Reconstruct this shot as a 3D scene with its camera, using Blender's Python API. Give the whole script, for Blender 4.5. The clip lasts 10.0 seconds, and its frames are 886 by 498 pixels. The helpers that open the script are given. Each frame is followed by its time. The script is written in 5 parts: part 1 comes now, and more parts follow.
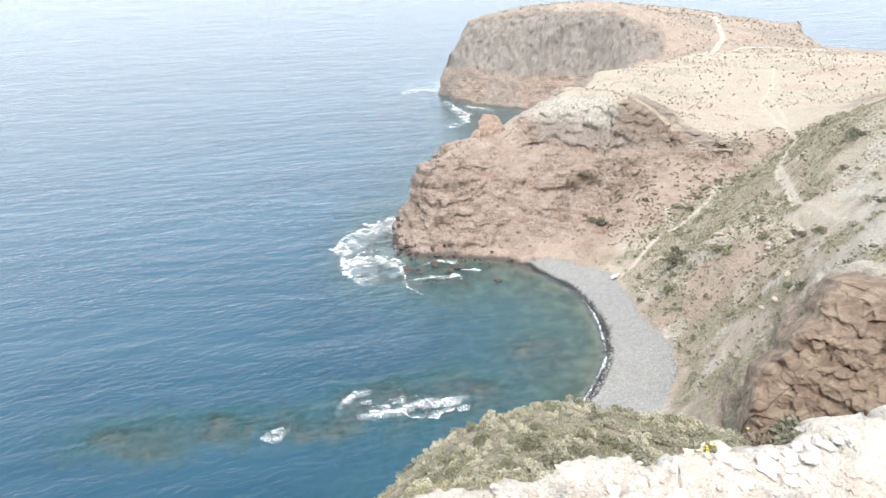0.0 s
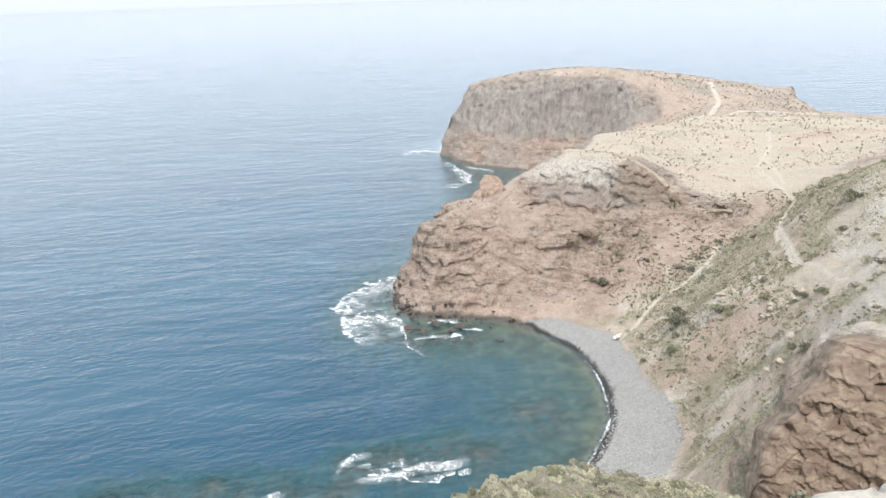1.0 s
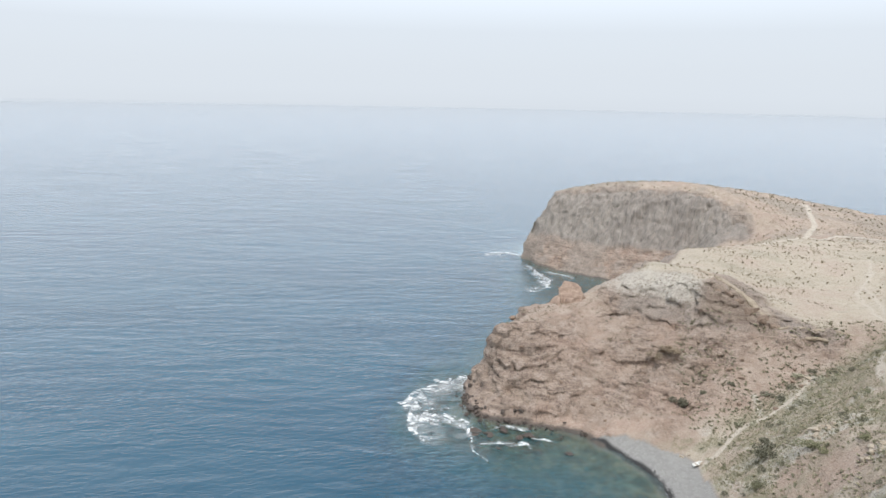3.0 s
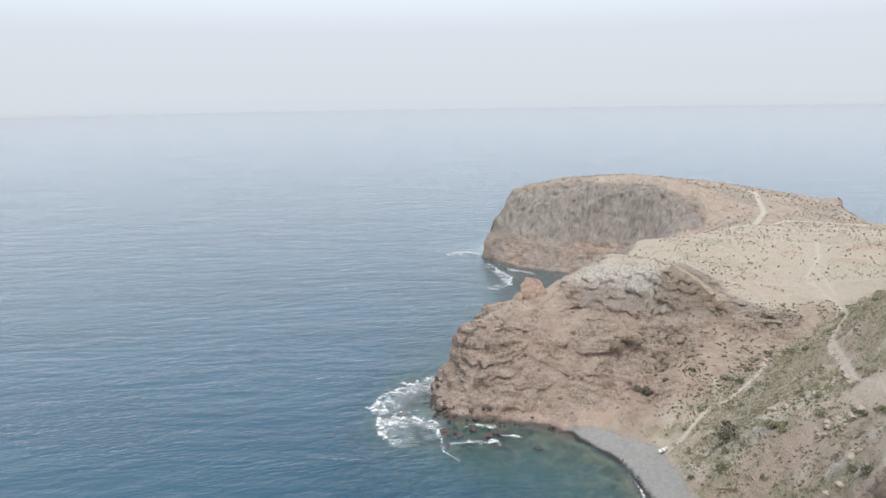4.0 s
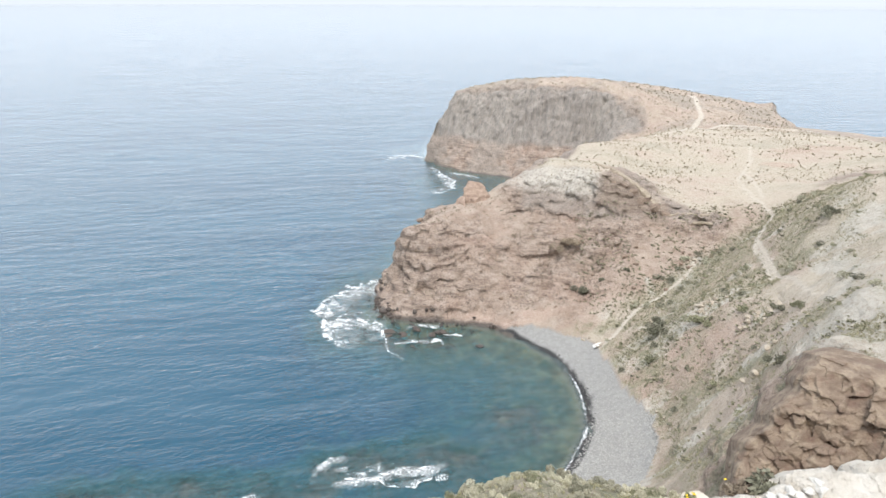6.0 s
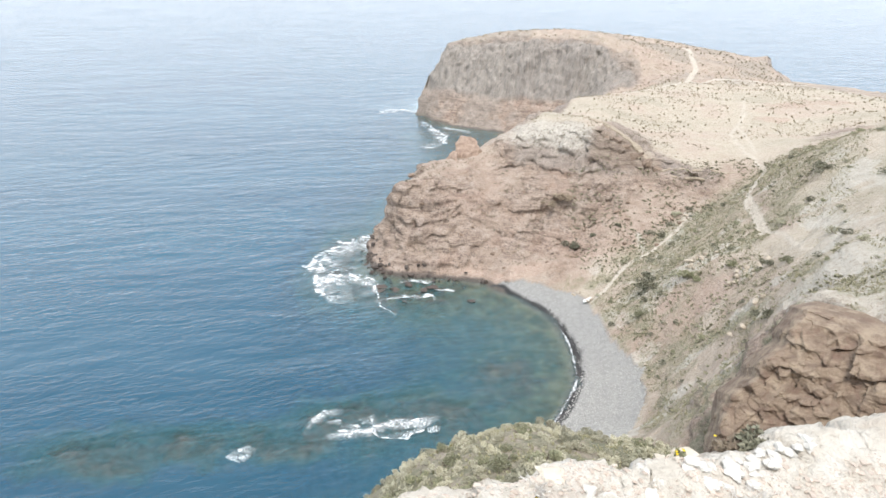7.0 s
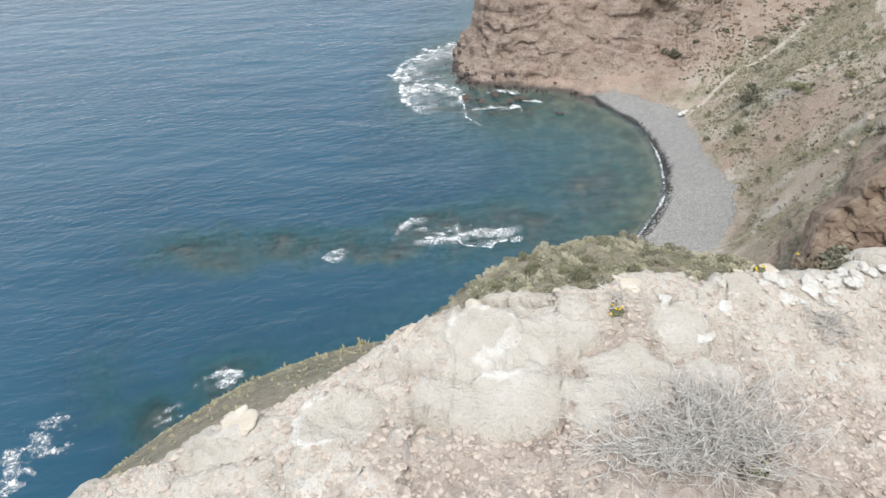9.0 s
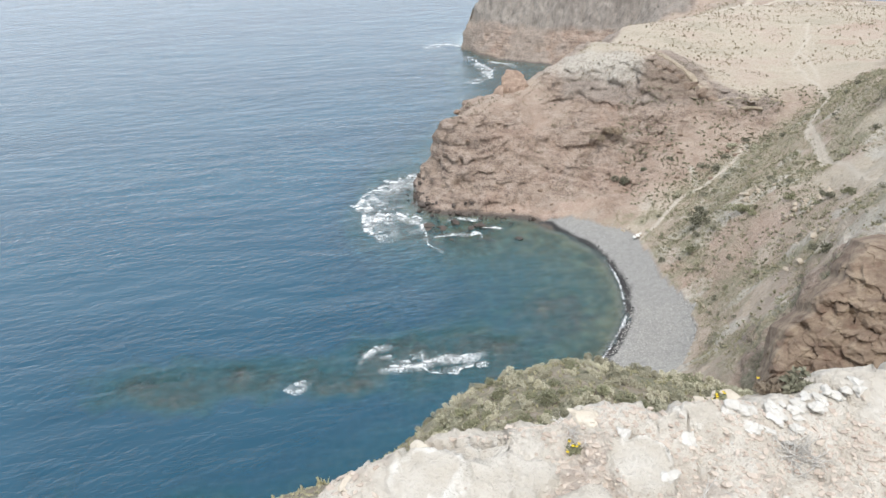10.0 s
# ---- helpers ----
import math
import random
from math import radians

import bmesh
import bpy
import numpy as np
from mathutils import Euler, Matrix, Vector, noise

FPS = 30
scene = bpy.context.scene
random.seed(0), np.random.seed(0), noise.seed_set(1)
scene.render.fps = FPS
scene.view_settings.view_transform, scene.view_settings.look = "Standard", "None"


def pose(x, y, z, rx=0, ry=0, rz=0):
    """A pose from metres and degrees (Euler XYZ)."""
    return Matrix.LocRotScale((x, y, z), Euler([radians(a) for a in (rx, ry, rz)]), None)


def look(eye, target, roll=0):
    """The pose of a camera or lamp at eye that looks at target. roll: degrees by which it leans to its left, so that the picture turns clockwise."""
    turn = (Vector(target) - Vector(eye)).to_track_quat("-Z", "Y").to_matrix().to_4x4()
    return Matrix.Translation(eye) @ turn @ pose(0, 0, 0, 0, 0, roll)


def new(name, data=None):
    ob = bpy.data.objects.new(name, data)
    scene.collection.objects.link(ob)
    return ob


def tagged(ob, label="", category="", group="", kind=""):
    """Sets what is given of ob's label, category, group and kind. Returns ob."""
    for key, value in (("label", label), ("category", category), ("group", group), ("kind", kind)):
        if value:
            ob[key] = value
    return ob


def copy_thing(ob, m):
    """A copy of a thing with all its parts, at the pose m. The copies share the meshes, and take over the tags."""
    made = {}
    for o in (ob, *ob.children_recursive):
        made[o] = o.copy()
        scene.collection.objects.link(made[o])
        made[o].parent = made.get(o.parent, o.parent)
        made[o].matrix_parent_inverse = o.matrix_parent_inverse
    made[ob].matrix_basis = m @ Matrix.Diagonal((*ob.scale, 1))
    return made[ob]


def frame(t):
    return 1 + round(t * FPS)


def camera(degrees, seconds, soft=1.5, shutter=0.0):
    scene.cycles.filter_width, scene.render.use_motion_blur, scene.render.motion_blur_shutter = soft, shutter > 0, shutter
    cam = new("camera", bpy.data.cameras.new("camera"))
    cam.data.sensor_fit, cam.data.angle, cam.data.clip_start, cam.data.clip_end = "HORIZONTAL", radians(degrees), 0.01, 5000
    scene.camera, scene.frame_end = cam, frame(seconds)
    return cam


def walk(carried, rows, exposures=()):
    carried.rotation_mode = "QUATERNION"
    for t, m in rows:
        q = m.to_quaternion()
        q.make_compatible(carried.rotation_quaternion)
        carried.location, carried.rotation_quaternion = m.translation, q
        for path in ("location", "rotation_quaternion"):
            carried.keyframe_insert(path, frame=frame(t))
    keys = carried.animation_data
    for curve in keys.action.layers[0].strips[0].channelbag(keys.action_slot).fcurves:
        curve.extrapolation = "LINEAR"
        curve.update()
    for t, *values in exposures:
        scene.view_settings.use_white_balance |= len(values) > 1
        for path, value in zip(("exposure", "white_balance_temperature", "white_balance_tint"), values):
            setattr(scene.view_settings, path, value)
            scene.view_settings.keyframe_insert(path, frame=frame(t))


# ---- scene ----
cam = camera(65.90, 10.0, soft=1.5)
# path begin
PATH = [
    (0, pose(0.039, 0.091, 74.976, 64.053, 1.753, -0.853)),
    (0.3, pose(0.032, 0.106, 74.986, 64.526, 1.469, -0.638)),
    (0.5, pose(0.027, 0.115, 74.993, 66.053, 0.729, -1.619)),
    (0.75, pose(0.029, 0.103, 75.002, 67.711, 2.075, -0.374)),
    (1, pose(0.032, 0.092, 75.011, 69.023, 1.614, -0.684)),
    (1.3, pose(0.028, 0.109, 74.994, 69.263, 1.966, 0.623)),
    (1.5, pose(0.026, 0.121, 74.984, 68.825, 0.238, 0.272)),
    (1.8, pose(0.019, 0.106, 74.990, 70.381, -0.368, 2.262)),
    (2, pose(0.014, 0.095, 74.994, 71.940, -0.207, 5.203)),
    (2.3, pose(0.014, 0.101, 74.998, 72.884, -0.162, 7.968)),
    (2.5, pose(0.013, 0.105, 75.001, 74.746, -0.988, 8.871)),
    (2.7, pose(0.013, 0.094, 75.003, 76.126, -0.816, 8.885)),
    (3, pose(0.013, 0.077, 75.005, 77.391, -1.071, 6.871)),
    (3.2, pose(0.010, 0.057, 75.001, 78.652, -1.015, 4.720)),
    (4.3, pose(-0.017, -0.078, 75.001, 75.629, 1.124, 2.954)),
    (4.5, pose(-0.019, -0.097, 74.995, 73.621, 1.015, 2.539)),
    (5, pose(-0.019, -0.105, 74.998, 72.057, 0.483, 1.247)),
    (5.2, pose(-0.018, -0.101, 75.002, 71.313, 0.347, 0.657)),
    (5.5, pose(-0.017, -0.094, 75.009, 71.002, 0.199, -0.044)),
    (5.7, pose(-0.017, -0.085, 75.008, 70.496, -0.025, -0.595)),
    (6.8, pose(-0.014, -0.034, 75.000, 66.403, -0.440, -3.193)),
    (7, pose(-0.015, -0.029, 74.999, 65.732, -0.503, -2.195)),
    (7.2, pose(-0.020, -0.038, 75.002, 65.370, -0.708, -0.572)),
    (7.5, pose(-0.027, -0.051, 75.006, 64.155, -0.510, 2.739)),
    (7.7, pose(-0.031, -0.047, 75.006, 59.709, 2.173, 5.661)),
    (8, pose(-0.038, -0.040, 75.005, 55.887, 4.028, 4.334)),
    (8.2, pose(-0.045, -0.036, 75.007, 57.325, 3.241, 3.084)),
    (8.5, pose(-0.057, -0.031, 75.008, 62.492, -0.676, 4.236)),
    (8.7, pose(-0.009, -0.053, 75.021, 58.698, -0.867, 4.508)),
    (8.8, pose(0.015, -0.065, 75.028, 55.185, 1.025, 1.733)),
    (9, pose(-0.020, -0.079, 75.037, 50.156, 2.382, 4.350)),
    (9.2, pose(0.008, -0.016, 74.996, 50.383, 3.408, 5.060)),
    (9.5, pose(0.051, 0.078, 74.936, 56.813, 7.191, -0.681)),
    (9.8, pose(0.047, 0.049, 74.961, 59.995, 5.782, 0.667)),
    (10, pose(0.044, 0.031, 74.979, 60.576, 2.034, 0.973)),
]
# path end
EXPOSURES = [(0.0, 0.98), (0.5, 0.84), (1.0, 0.78), (2.5, 0.68), (3.2, 0.32), (4.5, 0.3), (5.0, 0.57), (5.5, 0.68), (7.0, 0.83), (7.5, 0.84), (8.0, 0.84), (8.5, 0.68), (9.0, 0.46), (9.5, 0.46), (10.0, 0.54)]
walk(cam, PATH, EXPOSURES)

# ---- light: hazy bright sky, a high veiled sun ----
SUN_EL, SUN_AZ = 64.0, 182.0      # azimuth clockwise from +y
world = bpy.data.worlds.new("sky")
scene.world = world
world.use_nodes = True
wn, wl = world.node_tree.nodes, world.node_tree.links
sky = wn.new("ShaderNodeTexSky")
sky.sky_type, sky.sun_disc = "NISHITA", False
sky.sun_elevation, sky.sun_rotation = radians(SUN_EL), radians(SUN_AZ)
sky.air_density, sky.dust_density, sky.ozone_density = 1.0, 2.0, 1.0
# the horizon's colour goes on below the horizon, and a white veil of haze lies over all
tc, sep, mx, cmb = (wn.new("ShaderNode" + k) for k in ("TexCoord", "SeparateXYZ", "Math", "CombineXYZ"))
mx.operation = "MAXIMUM"
mx.inputs[1].default_value = 0.04
wl.new(tc.outputs["Generated"], sep.inputs[0])
wl.new(sep.outputs[0], cmb.inputs[0]), wl.new(sep.outputs[1], cmb.inputs[1])
wl.new(sep.outputs[2], mx.inputs[0]), wl.new(mx.outputs[0], cmb.inputs[2])
wl.new(cmb.outputs[0], sky.inputs[0])
veil = wn.new("ShaderNodeMix")
veil.data_type = "RGBA"
veil.inputs[0].default_value = 0.8
veil.inputs[7].default_value = (7.5, 8.1, 8.9, 1)
wl.new(sky.outputs[0], veil.inputs[6])
wn["Background"].inputs[1].default_value = 0.1
wl.new(veil.outputs[2], wn["Background"].inputs[0])
sun = new("sun", bpy.data.lights.new("sun", "SUN"))
sun.data.energy, sun.data.angle, sun.data.color = 1.8, radians(12), (1.0, 0.97, 0.93)
_sd = Vector((math.sin(radians(SUN_AZ)) * math.cos(radians(SUN_EL)), math.cos(radians(SUN_AZ)) * math.cos(radians(SUN_EL)), math.sin(radians(SUN_EL))))
sun.matrix_world = look(_sd * 200, (0, 0, 0))


# ---- noise and small mathematics ----
def lattice(ix, iy, iz, seed):
    h = (ix * 374761393 + iy * 668265263 + iz * 2147483647 + seed * 974634517) & 0xFFFFFFFF
    h = ((h ^ (h >> 13)) * 1274126177) & 0xFFFFFFFF
    h = ((h ^ (h >> 16)) * 2246822519) & 0xFFFFFFFF
    return ((h ^ (h >> 15)) & 0xFFFF) / 32767.5 - 1.0


def vnoise(x, y, z=0.0, seed=0):
    x, y, z = np.broadcast_arrays(np.asarray(x, float), np.asarray(y, float), np.asarray(z, float))
    ix, iy, iz = (np.floor(v).astype(np.int64) for v in (x, y, z))
    fx, fy, fz = x - ix, y - iy, z - iz
    fx, fy, fz = (v * v * v * (v * (v * 6 - 15) + 10) for v in (fx, fy, fz))
    out = 0.0
    for a in (0, 1):
        for b in (0, 1):
            for c in (0, 1):
                w = (fx if a else 1 - fx) * (fy if b else 1 - fy) * (fz if c else 1 - fz)
                out = out + w * lattice(ix + a, iy + b, iz + c, seed)
    return out


def fbm(x, y, z=0.0, octaves=4, seed=0, ridged=False):
    total, amp, norm = 0.0, 1.0, 0.0
    for k in range(octaves):
        n = vnoise(np.asarray(x) * 2**k + 17.3 * k, np.asarray(y) * 2**k - 9.1 * k, np.asarray(z) * 2**k, seed + k)
        total = total + amp * ((1 - 2 * np.abs(n)) if ridged else n)
        norm, amp = norm + amp, amp * 0.5
    return total / norm


def facets(x, y, z, seed=0, tilt=0.9, joint=0.18):
    """Broken rock: each cell of a scattered lattice is a flat face with its own height and slant; deep joints between."""
    x, y, z = (np.asarray(v, float) for v in np.broadcast_arrays(x, y, z))
    ix, iy, iz = (np.floor(v).astype(np.int64) for v in (x, y, z))
    best, second, out = np.full(x.shape, 1e9), np.full(x.shape, 1e9), np.zeros(x.shape)
    for a in (-1, 0, 1):
        for b in (-1, 0, 1):
            for c in (-1, 0, 1):
                jx, jy, jz = ix + a, iy + b, iz + c
                dx, dy, dz = (v - j - 0.5 - 0.42 * lattice(jx, jy, jz, seed + k) for k, (v, j) in enumerate(((x, jx), (y, jy), (z, jz))))
                d = dx * dx + dy * dy + dz * dz
                face = 0.5 * lattice(jx, jy, jz, seed + 5) + tilt * (dx * lattice(jx, jy, jz, seed + 6) + dy * lattice(jx, jy, jz, seed + 7) + dz * lattice(jx, jy, jz, seed + 8))
                out = np.where(d < best, face, out)
                second = np.where(d < best, best, np.minimum(second, d))
                best = np.minimum(best, d)
    return out - joint * smooth(0.10, 0.0, np.sqrt(second) - np.sqrt(best))


def smooth(a, b, v):
    t = np.clip((v - a) / (b - a), 0, 1)
    return t * t * (3 - 2 * t)


def resample(line, step):
    pts = np.array(line, float)
    out = [pts[0]]
    for a, b in zip(pts[:-1], pts[1:]):
        n = max(1, int(round(np.linalg.norm((b - a)[:2]) / step)))
        out += [a + (b - a) * k / n for k in range(1, n + 1)]
    return np.array(out)


def line_distance(x, y, line):
    """Plan distance of points to a polyline."""
    best = np.full(np.shape(x), 1e9)
    for (ax, ay), (bx, by) in zip(line[:-1], line[1:]):
        dx, dy = bx - ax, by - ay
        t = np.clip(((x - ax) * dx + (y - ay) * dy) / (dx * dx + dy * dy + 1e-9), 0, 1)
        best = np.minimum(best, np.hypot(x - ax - t * dx, y - ay - t * dy))
    return best


def inside(x, y, poly):
    hit = np.zeros(np.shape(x), bool)
    for (ax, ay), (bx, by) in zip(poly, poly[1:] + poly[:1]):
        cross = ((ay > y) != (by > y)) & (x < (bx - ax) * (y - ay) / ((by - ay) or 1e-9) + ax)
        hit ^= cross
    return hit


def polar(az, r, z):
    return (r * math.sin(radians(az)), r * math.cos(radians(az)), z)


# ---- plan of the coast: guide lines in metres ----
BEACH_WATER = [(17, 144.5), (22.7, 139.4), (28.0, 132.4), (30.6, 124.1), (31.3, 116.4), (30.6, 108.5), (28.2, 101.4), (24.6, 95.1), (21.0, 90), (17, 82)]
BEACH_BACK = [(23, 143.5), (37.6, 134.3), (38.7, 126.1), (39.7, 114.8), (41.5, 104.9), (40.4, 98.0), (35.8, 89.7), (30, 80)]
HEADLAND_WATER = [(16.2, 145.3), (9, 148.3), (-3.3, 149.8), (-9.7, 152.8), (-12.1, 159.5), (-13.2, 166.7), (-10, 178), (-2, 204), (8, 228), (20, 240), (34, 250), (45, 262)]
FAR_WATER = [(49, 272), (42, 284), (30, 291), (18.5, 297.8), (6.5, 310.9), (0.7, 324.0), (5, 345), (18, 378), (70, 405), (150, 425), (222, 410), (260, 380)]
OWN_WATER = [(17, 82), (8, 68), (-8, 58), (-22, 47), (-30, 28), (-36, 0), (-42, -60)]
GUIDES = [
    [(x, y, 0) for x, y in BEACH_WATER[1:-1]],
    [(x, y, 2.3) for x, y in BEACH_BACK[:-1]],
    [(x, y, 0) for x, y in HEADLAND_WATER],
    [(x, y, 0) for x, y in FAR_WATER],
    [(x, y, 0) for x, y in OWN_WATER],
    # sea floor
    [(-90, 430, -14), (-80, 300, -14), (-60, 200, -12), (-70, 150, -12), (-75, 100, -10), (-90, 60, -10), (-90, 0, -10), (-90, -60, -10)],
    [(-24, 168, -4), (-20, 148, -3), (-5, 141, -2.0), (10, 139, -1.4)],
    [(-20, 125, -6), (0, 116, -5), (0, 100, -5)],
    [(25, 128, -1.2), (27, 117, -1.3), (26, 107, -1.2), (21, 97, -1.3)],
    [(0, 136.5, -1.7), (10, 134, -1.6), (18, 131, -1.5)],
    [(16, 125, -2.6), (17, 112, -2.8), (13, 99, -2.6), (5, 82, -2.6)],
    [(-12, 330, -6), (-8, 300, -6), (8, 282, -3)],
    [(4, 262, -4), (-2, 236, -5), (-14, 212, -6), (-22, 185, -5)],
    [(-12, 75, -5), (-32, 60, -5), (-45, 30, -5), (-55, -20, -6)],
    # middle headland: edge of the top, the dome, its foot
    [polar(-2.7, 163, 5.1), polar(-1.7, 166, 16.0), polar(0.0, 172, 18.6), polar(2.2, 180, 19.6), polar(5.0, 178, 20.4), polar(8.2, 178, 19.8), polar(12.3, 176, 20.8), polar(15.8, 175, 22.4), polar(20.1, 177, 20.7), polar(24, 180, 22)],
    [polar(8.4, 183, 24.5), polar(10.3, 190, 29.9), polar(13.4, 187, 30.7), polar(15.4, 184, 29.8), polar(18, 181.5, 26), polar(20.2, 180, 22.9)],
    [polar(10.7, 200, 29.6), polar(15, 198, 29), polar(20, 195, 25)],
    [polar(9.5, 222, 14), polar(7, 212, 11), polar(4, 200, 13.5), polar(0, 185, 15.5)],
    [polar(12.8, 225, 28), polar(15.9, 245, 26.6), polar(19.3, 262, 26.4), polar(21.5, 285, 26), polar(24.4, 300, 26), polar(30, 300, 25.0), polar(45, 280, 24)],
    [polar(20, 215, 25.0), polar(25, 220, 24.5), polar(31, 220, 25)],
    [polar(12, 250, 13), polar(13.5, 275, 12), polar(16, 272, 20)], [polar(6.5, 270, -1.6), polar(8.5, 274, -1.2)],
    # valley behind the beach
    [(34, 138, 3), polar(20.5, 150, 8.2), polar(23, 165, 13.5), polar(28.1, 182, 22.8)],
    # hillside
    [polar(24.2, 135, 16.9), polar(28.9, 140, 23), polar(32.3, 150, 34), polar(40, 150, 44)],
    [polar(29.8, 172, 29), polar(33.5, 165, 38.4), polar(42, 170, 46)],
    [polar(35, 104, 35.5), polar(42, 104, 42), polar(55, 110, 52)],
    [polar(33.6, 86, 36), polar(38, 86, 37), polar(50, 84, 44)],
    [polar(28, 66, 17), polar(33, 64, 20), polar(42, 62, 25)],
    [polar(24, 86, 11), polar(30, 92, 22), polar(33, 94, 29)],
    # far headland: cliff foot, cliff top, crown, fall to the east
    [polar(0.6, 322, 11.5), polar(2.2, 314, 12.2), polar(4, 307, 12.8), polar(7.2, 301, 14.5), polar(10.1, 297, 16), polar(13.7, 292, 16.2)],
    [polar(2.5, 325, 30.6), polar(6.4, 312, 30.4), polar(8.7, 306, 31.2), polar(11.6, 302, 31.0), polar(14, 297, 31.3), polar(16.7, 290, 27.0), polar(17.3, 284, 21.8)],
    [polar(4, 340, 28.8), polar(7.1, 345, 30.0), polar(10.1, 352, 31.8), polar(13.4, 350, 32.0), polar(17.9, 345, 31.0), polar(21.3, 340, 30.9), polar(25.4, 362, 26.4), polar(27.3, 366, 25.0), polar(27.8, 368, 18.5), polar(28.6, 372, 16.6), polar(29.5, 392, 6)],
    [(25, 372, 24), (75, 392, 22), (140, 405, 16)],
    # own cliff: scrub shoulder, fall to the sea, the top
    [polar(-14, 26, 46.0), polar(-6, 27, 47.7), polar(0.3, 30, 48.3), polar(10.9, 33, 48.5), polar(17.7, 34, 47.9), polar(23, 36, 46.2), polar(32, 40, 43.5), polar(42, 42, 46)],
    [polar(0, 20, 54.6), polar(12, 22, 54.0), polar(23, 24, 52.5), polar(35, 26, 50.5), polar(50, 28, 52)],
    [polar(-75, 12, 59.5), polar(-45, 12, 60.6), polar(-38, 12, 61.2), polar(-30, 12, 61.3), polar(-20, 13, 60.2), polar(-12, 15, 58.4), polar(-7, 18, 56.2)],
    [polar(-75, 18, 47), polar(-45, 19, 46), polar(-28, 20, 46), polar(-18, 23, 44)],
    [polar(-10, 38, 33), polar(5, 43, 33), polar(15, 46, 34), polar(22, 48, 33)],
    [polar(-70, 5, 68.5), polar(-40, 4.6, 69), polar(-10, 4.6, 69), polar(20, 5.0, 68.5), polar(45, 6.5, 68.0), polar(70, 9, 69)],
    [(-12, -14, 71), (0, -12, 72.5), (14, -10, 73)],
    [(-20, -60, 71), (20, -60, 76), (80, -60, 76), (80, 0, 68), (80, 30, 58), (160, 60, 58), (160, 140, 50), (250, 200, 28)],
    [(240, 300, 14), (240, 360, 2)],
    [polar(33, 320, 20), polar(32, 345, 10), polar(31.5, 375, 2)],
]
ctrl = np.concatenate([resample(g, 8.0) for g in GUIDES])
_keep = []
for _i, _p in enumerate(ctrl):
    if all(np.hypot(*(ctrl[_j][:2] - _p[:2])) > 1.2 for _j in _keep):
        _keep.append(_i)
ctrl = ctrl[_keep]


def kernel(r):
    return -np.sqrt(r * r + 2.5)


def solve_surface(c):
    n = len(c)
    a = np.zeros((n + 3, n + 3))
    a[:n, :n] = kernel(np.hypot(c[:, None, 0] - c[None, :, 0], c[:, None, 1] - c[None, :, 1])) - 0.3 * np.eye(n)
    a[:n, n:] = np.stack([np.ones(n), c[:, 0] / 100, c[:, 1] / 100], 1)
    a[n:, :n] = a[:n, n:].T
    return np.linalg.solve(a, np.r_[c[:, 2], 0, 0, 0])


weights = solve_surface(ctrl)


def base_height(x, y):
    x, y = np.asarray(x, float), np.asarray(y, float)
    out = weights[-3] + weights[-2] * x / 100 + weights[-1] * y / 100
    for (cx, cy, _), w in zip(ctrl, weights):
        out = out + w * kernel(np.hypot(x - cx, y - cy))
    return out


REEFS = [(-3, 95.5, 15, 5.5), (-14, 94.5, 9, 4), (-27, 89.5, 8, 4), (-40, 91, 10, 4), (-55, 88.5, 12, 4.5), (-63, 57, 10, 7), (-62, 48, 7, 9), (-39, 60, 6, 4.5), (-46, 52, 5, 4.5), (-20, 88, 6, 2.5), (-12, 97, 7, 3), (4, 97, 7, 3), (-48, 85, 10, 3), (19.6, 106, 4, 3),
         (-8, 143, 11, 6), (6, 141, 9, 4), (-19, 150, 9, 9), (-18, 165, 6, 9), (16, 110, 6, 5)]


def height(x, y):
    """The land and the sea floor."""
    x, y = np.asarray(x, float), np.asarray(y, float)
    h = base_height(x, y)
    top = -1.35 + 1.5 * fbm(x / 3.0, y / 2.2, 0, 5, 77)
    ragged = 1.0 + 0.6 * vnoise(x / 3, y / 3, 0, 5)
    for rx, ry, rw, rl in REEFS:
        g = np.exp(-(((x - rx) / rw) ** 2 + ((y - ry) / (1.35 * rl)) ** 2) ** 1.2 * ragged)
        h = np.where(h < top, h + (top - h) * np.clip(g, 0, 1), h)
    return h


# ---- materials ----
def material(name, rough=0.9, metal=0.0):
    m = bpy.data.materials.new(name)
    m.use_nodes = True
    b = m.node_tree.nodes["Principled BSDF"]
    b.inputs["Roughness"].default_value, b.inputs["Metallic"].default_value = rough, metal
    return m


